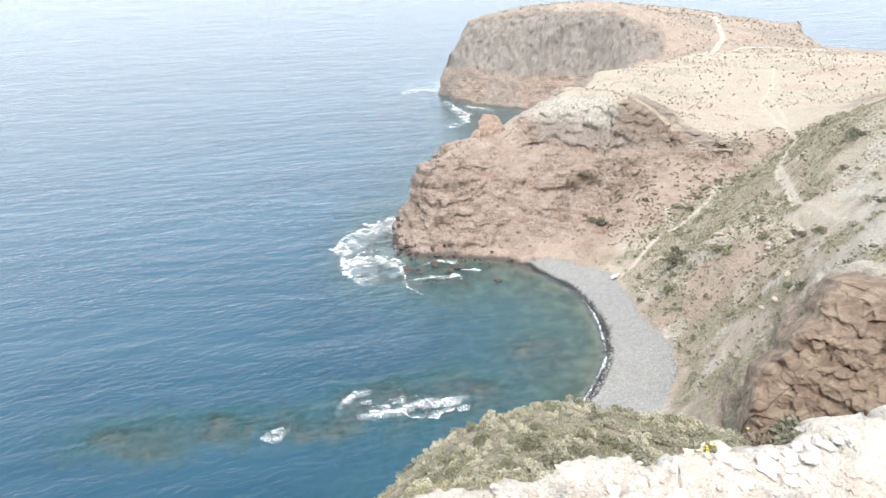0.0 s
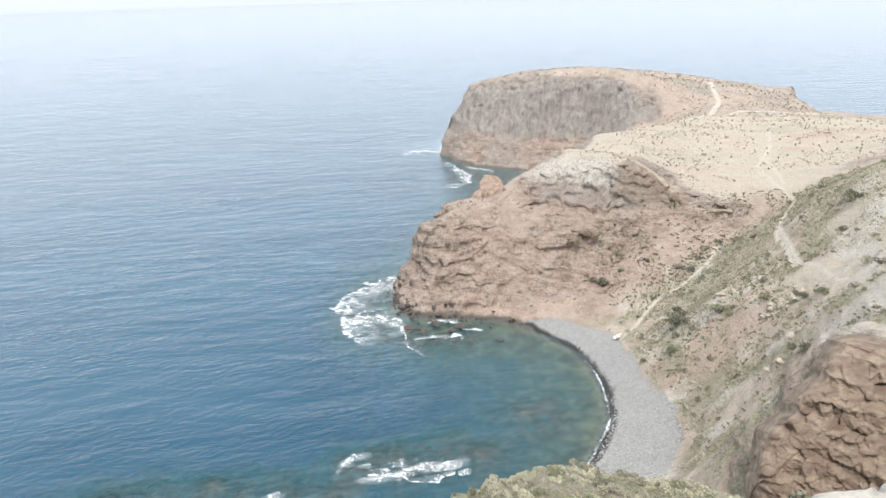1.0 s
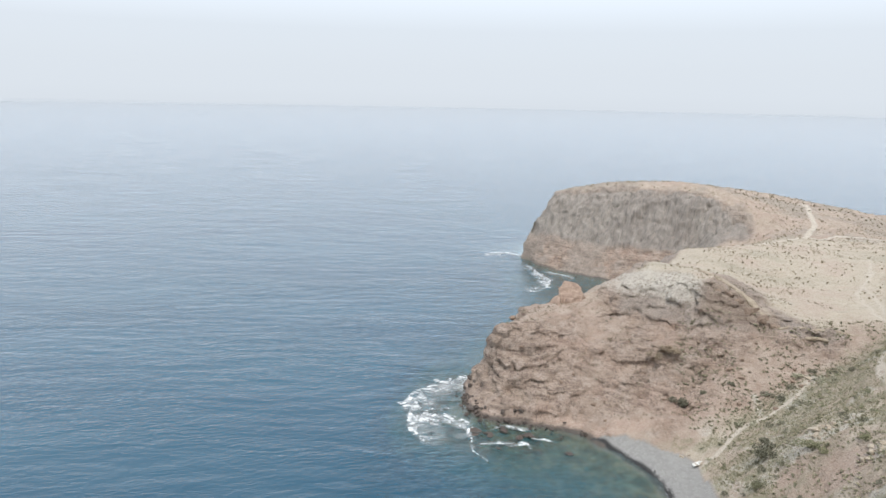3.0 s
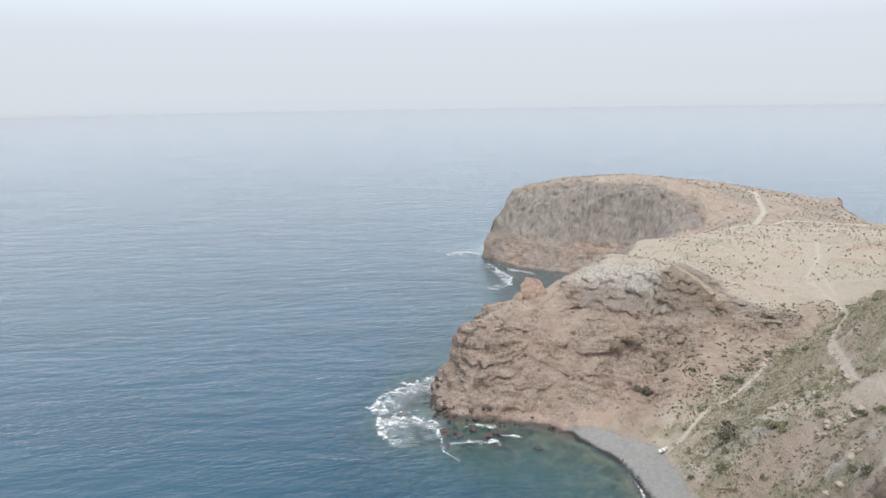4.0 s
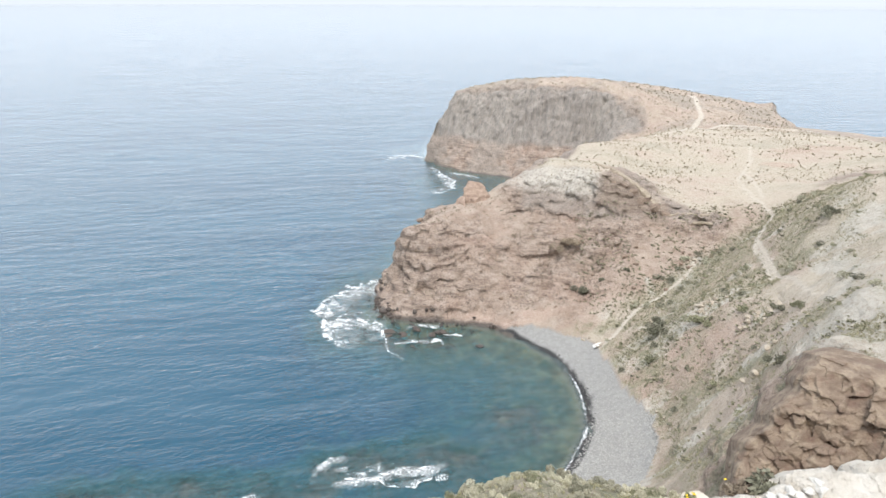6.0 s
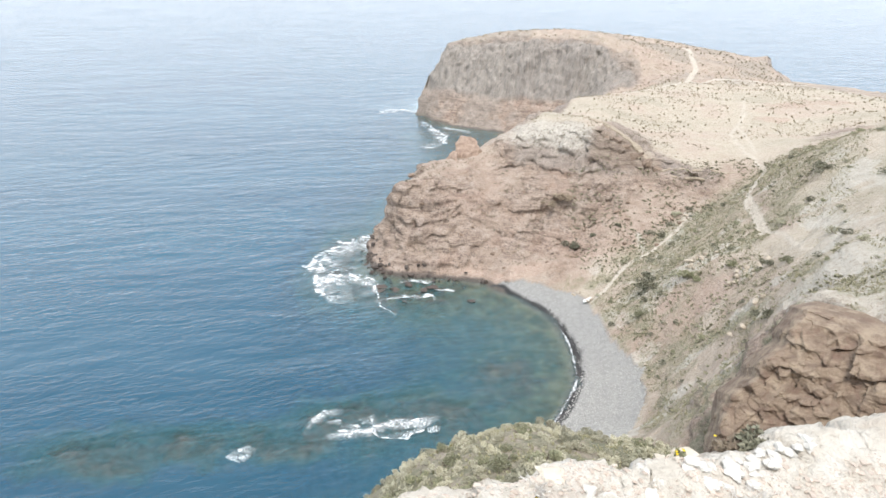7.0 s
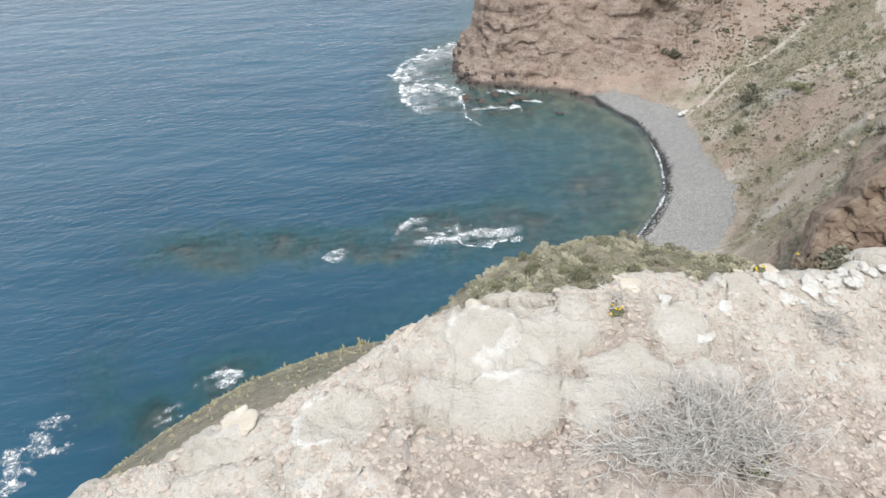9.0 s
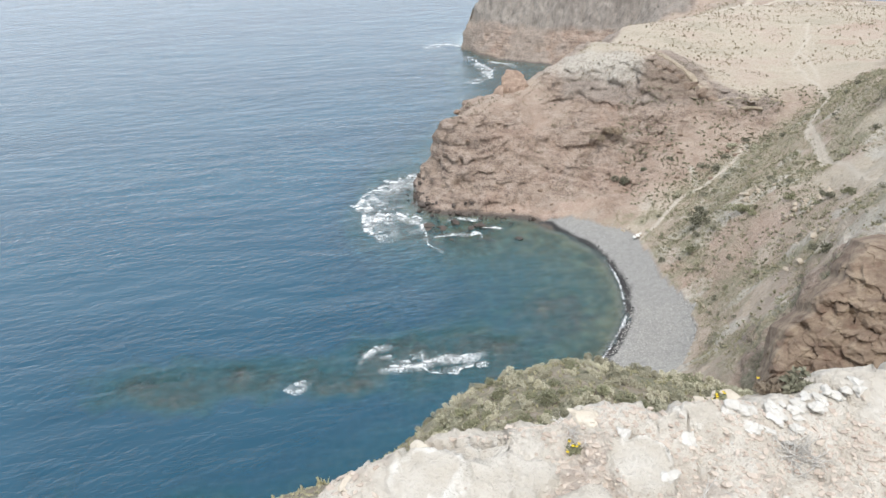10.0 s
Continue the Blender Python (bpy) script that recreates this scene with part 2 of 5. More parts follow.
class Nodes:
    """Short hand for node materials."""

    def __init__(self, m):
        self.t = m.node_tree
        self.bsdf = self.t.nodes["Principled BSDF"]

    def add(self, kind, **inputs):
        n = self.t.nodes.new("ShaderNode" + kind)
        for key, value in inputs.items():
            self.put(n.inputs[key], value)
        return n

    def put(self, socket, value):
        if isinstance(value, bpy.types.NodeSocket):
            self.t.links.new(value, socket)
        elif isinstance(value, tuple) and len(value) == 3 and socket.type == "RGBA":
            socket.default_value = (*value, 1)
        else:
            socket.default_value = value

    def math(self, op, a, b=0.0, c=0.0, clamp=False):
        n = self.t.nodes.new("ShaderNodeMath")
        n.operation, n.use_clamp = op, clamp
        for s, v in zip(n.inputs, (a, b, c)):
            self.put(s, v)
        return n.outputs[0]

    def mix(self, fac, a, b):
        n = self.t.nodes.new("ShaderNodeMix")
        n.data_type = "RGBA"
        for s, v in zip((n.inputs[0], n.inputs[6], n.inputs[7]), (fac, a, b)):
            self.put(s, v)
        return n.outputs[2]

    def turned(self, angle, scale):
        """World places turned about z, then stretched."""
        a = self.place(rot=radians(angle), space="World")
        n = self.t.nodes.new("ShaderNodeMapping")
        self.t.links.new(a, n.inputs[0])
        n.inputs["Scale"].default_value = scale
        return n.outputs[0]

    def place(self, scale=(1, 1, 1), rot=0.0, space="Object"):
        tc = self.t.nodes.new("ShaderNodeNewGeometry").outputs["Position"] if space == "World" else self.t.nodes.new("ShaderNodeTexCoord").outputs["Object"]
        n = self.t.nodes.new("ShaderNodeMapping")
        self.t.links.new(tc, n.inputs[0])
        n.inputs["Scale"].default_value = scale
        n.inputs["Rotation"].default_value = (0, 0, rot)
        return n.outputs[0]

    def noise(self, vector, scale, detail=5.0, rough=0.6, distort=0.0):
        n = self.add("TexNoise", Vector=vector, Scale=scale, Detail=detail, Roughness=rough, Distortion=distort)
        return n.outputs["Fac"]

    def voronoi(self, vector, scale, feature="F1", out="Distance"):
        n = self.add("TexVoronoi", Vector=vector, Scale=scale)
        n.feature = feature
        return n.outputs[out]

    def ramp(self, fac, *stops):
        n = self.t.nodes.new("ShaderNodeValToRGB")
        self.put(n.inputs[0], fac)
        e = n.color_ramp.elements
        while len(e) < len(stops):
            e.new(0.5)
        for k, (p, c) in enumerate(stops):
            e[k].position = p
            e[k].color = (c, c, c, 1) if isinstance(c, (int, float)) else (*c, 1)
        return n.outputs[0]

    def attr(self, name):
        n = self.t.nodes.new("ShaderNodeAttribute")
        n.attribute_name = name
        return n.outputs["Fac"]

    def bump(self, h, strength=0.5, distance=0.1, normal=None):
        n = self.add("Bump", Height=h, Strength=strength, Distance=distance)
        if normal is not None:
            self.put(n.inputs["Normal"], normal)
        return n.outputs[0]

    def out(self, color=None, rough=None, normal=None):
        for key, v in (("Base Color", color), ("Roughness", rough), ("Normal", normal)):
            if v is not None:
                self.put(self.bsdf.inputs[key], v)


def land_material():
    """Earth, rock, scrub cover, shingle and trodden paths of the coast; what lies where comes from the plan."""
    m = material("coast_land", 0.95)
    n = Nodes(m)
    p = n.place(space="World")
    mid = n.noise(p, 0.32, 7, 0.68)
    fine = n.noise(p, 1.6, 7, 0.72)
    grit = n.noise(p, 5.0, 4, 0.7)
    hue = n.noise(p, 0.09, 4, 0.6)
    strata = n.noise(n.place((0.22, 0.22, 1.7), space="World"), 0.8, 8, 0.7, 0.5)
    earth = n.mix(n.ramp(mid, (0.35, 0.0), (0.65, 1.0)), (0.43, 0.31, 0.235), (0.61, 0.485, 0.395))
    earth = n.mix(n.ramp(hue, (0.5, 0.0), (0.66, 0.4)), earth, (0.54, 0.37, 0.29))
    pale = n.mix(n.ramp(fine, (0.35, 0.0), (0.62, 1.0)), (0.58, 0.485, 0.365), (0.72, 0.63, 0.505))
    tint = n.noise(n.place((1.0, 1.6, 1.0), space="World"), 0.045, 6, 0.6)
    pale = n.mix(n.ramp(tint, (0.50, 0.0), (0.62, 0.6)), pale, (0.64, 0.49, 0.40))
    pale = n.mix(n.ramp(tint, (0.36, 0.55), (0.46, 0.0)), pale, (0.50, 0.44, 0.335))
    pale = n.mix(n.ramp(mid, (0.55, 0.0), (0.68, 0.75)), pale, (0.76, 0.67, 0.55))
    rock = n.mix(n.ramp(strata, (0.40, 0.0), (0.58, 1.0)), (0.26, 0.18, 0.138), (0.54, 0.415, 0.325))
    rock = n.mix(n.ramp(mid, (0.48, 0.0), (0.66, 0.75)), rock, (0.58, 0.465, 0.385))
    rock = n.mix(n.ramp(hue, (0.52, 0.0), (0.64, 0.35)), rock, (0.50, 0.32, 0.235))
    rock = n.mix(n.ramp(fine, (0.38, 0.75), (0.47, 0.0)), rock, (0.15, 0.11, 0.09))
    rock = n.mix(n.ramp(fine, (0.56, 0.0), (0.66, 0.6)), rock, (0.62, 0.51, 0.42))
    columns = n.noise(n.place((1.0, 1.0, 0.05), space="World"), 0.42, 8, 0.7)
    grey = n.mix(n.ramp(columns, (0.35, 0.0), (0.65, 1.0)), (0.31, 0.272, 0.24), (0.49, 0.435, 0.38))
    cleft = n.noise(n.place((1.0, 1.0, 0.09), space="World"), 0.9, 5, 0.7, 0.3)
    grey = n.mix(n.ramp(cleft, (0.36, 0.75), (0.45, 0.0)), grey, (0.20, 0.178, 0.158))
    grey = n.mix(n.ramp(fine, (0.36, 0.4), (0.44, 0.0)), grey, (0.24, 0.215, 0.19))
    grey = n.mix(n.ramp(mid, (0.56, 0.0), (0.68, 0.55)), grey, (0.52, 0.43, 0.36))
    grass = n.mix(n.ramp(fine, (0.38, 0.0), (0.62, 1.0)), (0.29, 0.28, 0.175), (0.46, 0.425, 0.295))
    grass = n.mix(n.ramp(hue, (0.5, 0.0), (0.62, 0.8)), grass, (0.27, 0.28, 0.16))
    stones = n.voronoi(p, 1.5, out="Color")
    shingle = n.mix(n.ramp(n.add("SeparateColor", Color=stones).outputs[0], (0.0, 0.0), (1.0, 1.0)), (0.40, 0.39, 0.37), (0.46, 0.45, 0.425))
    wet = n.mix(fine, (0.018, 0.018, 0.02), (0.05, 0.048, 0.046))
    c = n.mix(n.attr("pale"), earth, pale)
    rk = n.math("ADD", n.attr("rock"), n.math("MULTIPLY", n.math("SUBTRACT", mid, 0.5), 1.6), clamp=True)
    c = n.mix(n.math("MULTIPLY", rk, n.ramp(n.attr("rock"), (0.05, 0.0), (0.3, 1.0))), c, rock)
    c = n.mix(n.attr("grey"), c, grey)
    c = n.mix(n.attr("band"), c, n.mix(n.ramp(strata, (0.4, 0.0), (0.6, 1.0)), (0.27, 0.20, 0.155), (0.40, 0.315, 0.245)))
    c = n.mix(n.math("MULTIPLY", n.attr("white"), n.ramp(fine, (0.36, 0.15), (0.55, 1.0))), c, (0.72, 0.67, 0.58))
    c = n.mix(n.attr("pink"), c, n.mix(n.ramp(fine, (0.35, 0.0), (0.6, 1.0)), (0.53, 0.36, 0.28), (0.66, 0.50, 0.40)))
    g = n.math("MULTIPLY", n.attr("grass"), n.ramp(n.noise(p, 0.45, 8, 0.75), (0.37, 0.12), (0.54, 1.0)))
    c = n.mix(g, c, grass)
    c = n.mix(n.attr("path"), c, (0.72, 0.64, 0.53))
    c = n.mix(n.attr("shingle"), c, shingle)
    weed = n.noise(p, 0.18, 6, 0.65)
    under = n.mix(n.ramp(mid, (0.4, 0.0), (0.6, 1.0)), (0.15, 0.125, 0.075), (0.31, 0.26, 0.16))
    under = n.mix(n.ramp(weed, (0.46, 0.0), (0.58, 0.85)), under, (0.085, 0.085, 0.05))
    under = n.mix(n.math("MULTIPLY", n.attr("reef"), n.ramp(fine, (0.36, 0.35), (0.5, 1.0))), under, n.mix(n.ramp(mid, (0.4, 0.0), (0.6, 1.0)), (0.07, 0.045, 0.04), (0.23, 0.135, 0.11)))
    c = n.mix(n.attr("under"), c, under)
    c = n.mix(n.attr("wet"), c, wet)
    speck = n.math("MULTIPLY", n.ramp(grit, (0.34, 0.45), (0.42, 0.0)), n.math("SUBTRACT", 1.0, n.attr("shingle")))
    c = n.mix(speck, c, (0.17, 0.14, 0.10))
    chip = n.math("MULTIPLY", n.ramp(n.noise(p, 3.2, 5, 0.75), (0.56, 0.0), (0.64, 0.55)), n.math("SUBTRACT", 1.0, n.math("MAXIMUM", n.attr("shingle"), n.math("MAXIMUM", n.attr("wet"), n.attr("under")))))
    c = n.mix(chip, c, (0.63, 0.54, 0.45))
    c = n.add("HueSaturation", Color=c, Saturation=0.95, Value=0.79).outputs[0]
    h = n.math("ADD", n.math("MULTIPLY", strata, 0.6), n.math("ADD", n.math("MULTIPLY", fine, 0.7), n.math("MULTIPLY", grit, 0.3)))
    n.out(c, n.math("SUBTRACT", 0.95, n.math("MULTIPLY", n.attr("wet"), 0.45)), n.bump(h, 1.0, 0.65))
    return m


def water_material():
    """Clear sea: the floor shows where it is shallow, the sky's gloss grows towards grazing view."""
    m = bpy.data.materials.new("sea_water")
    m.use_nodes = True
    n = Nodes(m)
    depth = n.attr("depth")
    w0 = n.noise(n.turned(-6, (0.30, 1.0, 1.0)), 0.085, 3, 0.55, 0.4)
    w1 = n.noise(n.turned(-12, (0.42, 1.0, 1.0)), 0.26, 3, 0.5, 0.25)
    w2 = n.noise(n.turned(-20, (0.5, 1.0, 1.0)), 0.95, 4, 0.55, 0.25)
    gusts = n.ramp(n.noise(n.turned(-10, (0.4, 1, 1)), 0.035, 4, 0.6), (0.34, 0.35), (0.66, 1.35))
    w3 = n.noise(n.turned(14, (0.6, 1.0, 1.0)), 2.4, 3, 0.6)
    patch = n.noise(n.turned(-8, (0.35, 1, 1)), 0.02, 5, 0.6)
    wave = n.math("ADD", n.math("ADD", n.math("MULTIPLY", w0, 1.8), n.math("MULTIPLY", w1, 1.15)), n.math("MULTIPLY", gusts, n.math("ADD", n.math("MULTIPLY", w2, 0.75), n.math("MULTIPLY", w3, 0.10))))
    body = n.mix(n.ramp(patch, (0.35, 0.0), (0.65, 1.0)), (0.011, 0.066, 0.115), (0.021, 0.090, 0.142))
    body = n.mix(n.ramp(n.math("DIVIDE", depth, 9.0), (0.12, 0.9), (0.65, 0.0)), body, (0.014, 0.124, 0.142))
    normal = n.bump(wave, 1.0, 0.35)
    clear = n.math("SUBTRACT", 1.0, n.math("POWER", 0.75, depth), clamp=True)
    facing = n.add("LayerWeight", Blend=0.5, Normal=normal).outputs["Facing"]
    gloss = n.math("ADD", 0.022, n.math("MULTIPLY", 0.95, n.math("POWER", facing, 3.5)), clamp=True)
    floor_or_body = n.add("MixShader", Fac=clear)
    seen = n.t.nodes.new("ShaderNodeBsdfTransparent")
    seen.inputs[0].default_value = (0.86, 0.97, 0.95, 1)
    scatter_ = n.add("BsdfDiffuse", Color=body)
    n.t.links.new(seen.outputs[0], floor_or_body.inputs[1]), n.t.links.new(scatter_.outputs[0], floor_or_body.inputs[2])
    shine = n.add("BsdfGlossy", Color=(1.0, 1.0, 1.0), Roughness=0.24, Normal=normal)
    top = n.add("MixShader", Fac=gloss)
    n.t.links.new(floor_or_body.outputs[0], top.inputs[1]), n.t.links.new(shine.outputs[0], top.inputs[2])
    n.t.links.new(top.outputs[0], n.t.nodes["Material Output"].inputs[0])
    n.t.nodes.remove(n.bsdf)
    return m


M_LAND = land_material()
M_SEA = water_material()


def plain(name, dark, light, scale=3.0, rough=0.9, bump=0.3, dist=0.02, vary=0.0):
    m = material(name, rough)
    n = Nodes(m)
    p = n.place()
    f = n.noise(p, scale, 6, 0.65)
    c = n.mix(n.ramp(f, (0.3, 0.0), (0.7, 1.0)), dark, light)
    if vary:
        oi = n.t.nodes.new("ShaderNodeObjectInfo")
        hsv = n.add("HueSaturation", Color=c, Value=n.math("ADD", 1 - vary / 2, n.math("MULTIPLY", oi.outputs["Random"], vary)))
        c = hsv.outputs[0]
    n.out(c, None, n.bump(n.noise(p, scale * 4, 5, 0.7), bump, dist))
    return m


def island(name, dark, light, rough=0.85):
    """A material that differs from piece to piece of one mesh."""
    m = material(name, rough)
    n = Nodes(m)
    r = n.t.nodes.new("ShaderNodeNewGeometry").outputs["Random Per Island"]
    n.out(n.mix(r, dark, light))
    return m


# ---- meshes ----
def mesh_object(name, verts, faces, mat, parent=None, shade=True):
    me = bpy.data.meshes.new(name)
    me.from_pydata([tuple(v) for v in verts] if not isinstance(verts, np.ndarray) else verts.tolist(), [], faces if isinstance(faces, list) else faces.tolist())
    me.materials.append(mat)
    if shade:
        me.polygons.foreach_set("use_smooth", np.ones(len(me.polygons), bool))
    me.update()
    ob = new(name, me)
    ob.parent = parent
    return ob


def set_attr(me, name, values):
    a = me.attributes.new(name, "FLOAT", "POINT")
    a.data.foreach_set("value", np.ascontiguousarray(values, np.float32))


def grid_cells(X, keep):
    ny, nx = X.shape
    idx = np.arange(nx * ny).reshape(ny, nx)
    q = np.stack([idx[:-1, :-1], idx[:-1, 1:], idx[1:, 1:], idx[1:, :-1]], -1)[keep]
    used, inv = np.unique(q, return_inverse=True)
    return used, inv.reshape(-1, 4)


# ---- the land ----
PATHS = [
    [(38, 132), (41.7, 133.5), (49.5, 141.5), (55.5, 143.6), (61.5, 147.6), (66, 153)],
    [(75.1, 143.4), (71.8, 137.2), (67.5, 120.3)],
    [(75.1, 143.4), (70.5, 130), (68.3, 118.6), (65.3, 102.9), (70, 92)],
    [(110, 225), (101.7, 207.3), (91.4, 191.2), (88.2, 173.8), (86.9, 160), (75.1, 143.4)],
    [(105, 212), (97, 200), (94, 186), (90, 172)],
    [(123, 320), (122.3, 308), (117, 290), (114.5, 280), (104, 262)],
    [(66, 238), (84, 246), (104, 262), (121, 268), (150, 262), (190, 250)],
]
# plants in long bands, bald pale ground and bare reddish earth of the slopes: lines with a width; centres with half axes
GREEN_BANDS = [([(45.6, 128.7), (51.1, 126.1), (57.5, 124), (66.1, 127.3), (70.2, 125.4)], 1.9), ([(66.2, 147.9), (72.5, 151.5), (79, 153), (84, 150)], 2.0),
               ([(43.2, 103.7), (46.2, 102.5), (49.1, 99.1), (52.1, 95.5), (53.9, 93.2)], 2.2), ([(72.6, 120.8), (75.8, 131), (80, 135.6), (87, 136.5)], 2.8),
               ([(58, 88), (62, 99)], 1.6), ([(47, 133), (52, 137), (58, 139)], 1.4), ([(42, 126), (46, 121)], 1.6)]
PALE_SPOTS = [(67.5, 110, 5.5, 7.5), (63.5, 99.5, 4, 5), (77, 123, 3, 3.5), (109, 180, 9, 3.2), (88, 172, 4, 5), (104, 243, 14, 3.5), (132, 262, 24, 4), (62, 236, 12, 3)]
WHITE_SPOTS = [(55.4, 121.4, 2.4, 1.6), (59.3, 108, 2.8, 2.2), (54.1, 96.7, 2.2, 2.2), (54.9, 83, 5, 4), (66.2, 152, 1.5, 2.6), (60.8, 146.6, 1.0, 2.0), (53.4, 147, 1.0, 3.2), (47, 97, 2.5, 1.6)]
BARE_SPOTS = [(52.5, 110.4, 5.5, 5), (56.4, 109.1, 3, 3), (45.4, 110.9, 4, 4), (49.6, 109.8, 4, 5), (41.5, 119, 2.2, 6), (49.5, 117, 3, 3)]
PINK_SPOTS = [(124, 221, 9, 5), (138, 224, 10, 5), (110, 205, 5, 3), (24, 145, 9, 2.0), (12, 149, 5, 2)]


def spots_mask(x, y, spots):
    """1 inside the listed ovals, with ragged edges."""
    rag = 0.55 * fbm(x / 3.0, y / 3.0, 0, 4, 131)
    best = np.zeros(np.shape(x))
    for cx, cy, a, b in spots:
        best = np.maximum(best, smooth(1.25, 0.6, np.hypot((x - cx) / a, (y - cy) / b) + rag))
    return best


BEACH_POLY = BEACH_WATER + BEACH_BACK[::-1]


def land_fields(x0, x1, y0, y1, step):
    """Places and masks of a patch of land."""
    GX, GY = np.meshgrid(np.arange(x0, x1 + step / 2, step), np.arange(y0, y1 + step / 2, step))
    Z0 = height(GX, GY)
    gy_, gx_ = np.gradient(Z0, step)
    sl = np.hypot(gx_, gy_)
    ux, uy = -gx_ / (sl + 0.05), -gy_ / (sl + 0.05)
    wob = 1.3 * vnoise(GX / 6, GY / 6, 0, 31)
    path = np.zeros_like(GX)
    for k, l in enumerate(PATHS):
        w = (0.30, 0.2, 0.2, 0.2, 0.2, 0.8, 0.7)[k]
        path = np.maximum(path, 1 - smooth(w, w + 0.35, line_distance(GX + 0.3 * wob, GY + 0.3 * wob, l)))
    nz = fbm(GX / 14, GY / 14, 0, 4, 3)
    edge = 0.9 * vnoise(GX / 2.5, GY / 2.5, 0, 33)
    on_beach = inside(GX + edge * 0.7, GY + edge * 0.7, BEACH_POLY)
    d_water = line_distance(GX, GY, BEACH_WATER)
    shingle = np.where(on_beach, 1.0, 0.0)
    far_zone = smooth(262, 275, GY + 0.15 * (GX - 40))
    mid_zone = (1 - far_zone) * smooth(138, 147, GY - 0.42 * np.maximum(GX - 36, 0) + 0.2 * np.minimum(GX - 16, 0) + 3)
    R, AZ = np.hypot(GX, GY), np.degrees(np.arctan2(GX, GY))
    crag = smooth(52, 58, R) * (1 - smooth(84, 92, R)) * smooth(25.5, 27.5, AZ) * (1 - smooth(0, 1, on_beach))
    rock = np.clip(smooth(0.42, 0.85, sl + 0.35 * nz), 0, 1) * (1 - shingle)
    hill = (1 - mid_zone) * (1 - far_zone) * (1 - shingle)
    own = 1 - smooth(46, 54, R)
    rock = np.maximum(rock, mid_zone * (1 - shingle) * 0.85 * smooth(-0.25, 0.15, nz + 0.5 * (sl - 0.35)) * smooth(0.22, 0.42, sl))
    rock = rock * (1 - 0.85 * hill) * (1 - own)
    rock = np.maximum(rock, crag * smooth(0.3, 0.6, sl))
    sea_side = smooth(0.1, 2.5, Z0)
    ridges = fbm(GX / 10, GY / 10, Z0 / 6, 5, 11, True)
    lumps = fbm(GX / 3.0, GY / 3.0, Z0 / 2.0, 4, 19)
    Z = Z0 + rock * sea_side * (1.7 * (ridges - 0.15) + 0.8 * lumps) + (1 - rock) * (1 - shingle) * smooth(0.3, 2, np.abs(Z0)) * (1 - 0.6 * own) * (0.35 * lumps + 0.5 * (ridges - 0.2)) * (1 + 0.8 * far_zone)
    # ledges: harder beds stand out
    warp = 2.2 * nz + 1.3 * fbm(GX / 5, GY / 5, 0, 3, 93)
    bed = vnoise(Z / 1.6 + warp, GX / 9, GY / 9, 91) + 0.7 * vnoise(Z / 0.7 + 1.5 * warp, GX / 5, GY / 5, 92)
    bed = smooth(-0.5, 0.5, bed) - 0.5
    jag = rock * smooth(0.2, 3, Z0)
    facet, sel = np.zeros_like(GX), jag > 0.05
    facet[sel] = facets(GX[sel] / 4.2 + 0.3 * nz[sel], GY[sel] / 4.2, Z[sel] / 2.6, 501)
    if step < 0.5:
        facet[sel] += 0.5 * facets(GX[sel] / 1.9, GY[sel] / 1.9, Z[sel] / 1.2 + 0.4 * nz[sel], 521)
    push = jag * 0.9 * facet * (1 - 0.4 * far_zone)
    push = push + jag * (1.1 * bed * (1 - far_zone) + (1.0 - 0.4 * far_zone) * fbm(GX / 6, GY / 6, Z / 4, 5, 41) + 0.45 * fbm(GX / 1.8, GY / 1.8, Z / 1.5, 3, 46))
    push = push - 3.0 * np.exp(-(((GX - 34.7) / 4.5) ** 2 + ((GY - 159.5) / 3.0) ** 2) ** 2)
    push = push * (1 - 0.6 * crag)
    push = push - far_zone * rock * smooth(9, 14, Z0) * (2.2 * np.abs(fbm(GX / 5.5, GY / 5.5, 0, 3, 63)) + 1.1 * np.abs(fbm(GX / 2.2, GY / 2.2, 0, 2, 64)))
    PX, PY = GX + ux * push, GY + uy * push
    Z = Z - 1.6 * jag * np.maximum(-lumps - 0.25, 0) * 2
    streak = fbm((GX * 0.55 + GY * 0.83) / 26, (GX * 0.83 - GY * 0.55) / 7, 0, 4, 23)
    grass = np.clip(np.maximum(0.95 * own, hill * smooth(-0.22, 0.25, streak + 0.1 * (1 - smooth(100, 135, R)) - 0.02)) + 0.12 * mid_zone + 0.3 * far_zone * smooth(-0.1, 0.3, nz), 0, 1)
    grass = grass * (1 - 0.8 * rock) * (1 - shingle) * (1 - crag) * smooth(1, 3, Z0)
    pale = np.clip(mid_zone * smooth(20.5, 23.5, Z0 + 2 * nz) + hill * np.maximum(smooth(0.0, 0.3, -streak) * 0.9, 0.4) + 0.35 * far_zone, 0, 1) * (1 - 0.7 * rock)
    white = mid_zone * smooth(23.0, 26.5, Z0 + 1.5 * lumps) * (1 - smooth(188, 192, R)) * smooth(0.3, 0.6, sl) * (1 - smooth(14, 15.5, AZ))
    spur = smooth(31, 34, AZ) * smooth(80, 86, R) * (1 - smooth(104, 112, R)) * smooth(32, 34, Z0)
    white = np.clip(white + 0.9 * spur + hill * (1 - own) * smooth(0.2, 0.42, fbm(GX / 6, GY / 6, 0, 4, 71)) * smooth(60, 80, R), 0, 1)
    white = np.maximum(white, 0.55 * hill * smooth(29, 33, AZ) * smooth(95, 108, R) * (1 - smooth(150, 165, R)) * smooth(-0.2, 0.3, nz + 0.4 * lumps))
    bands = np.zeros_like(GX)
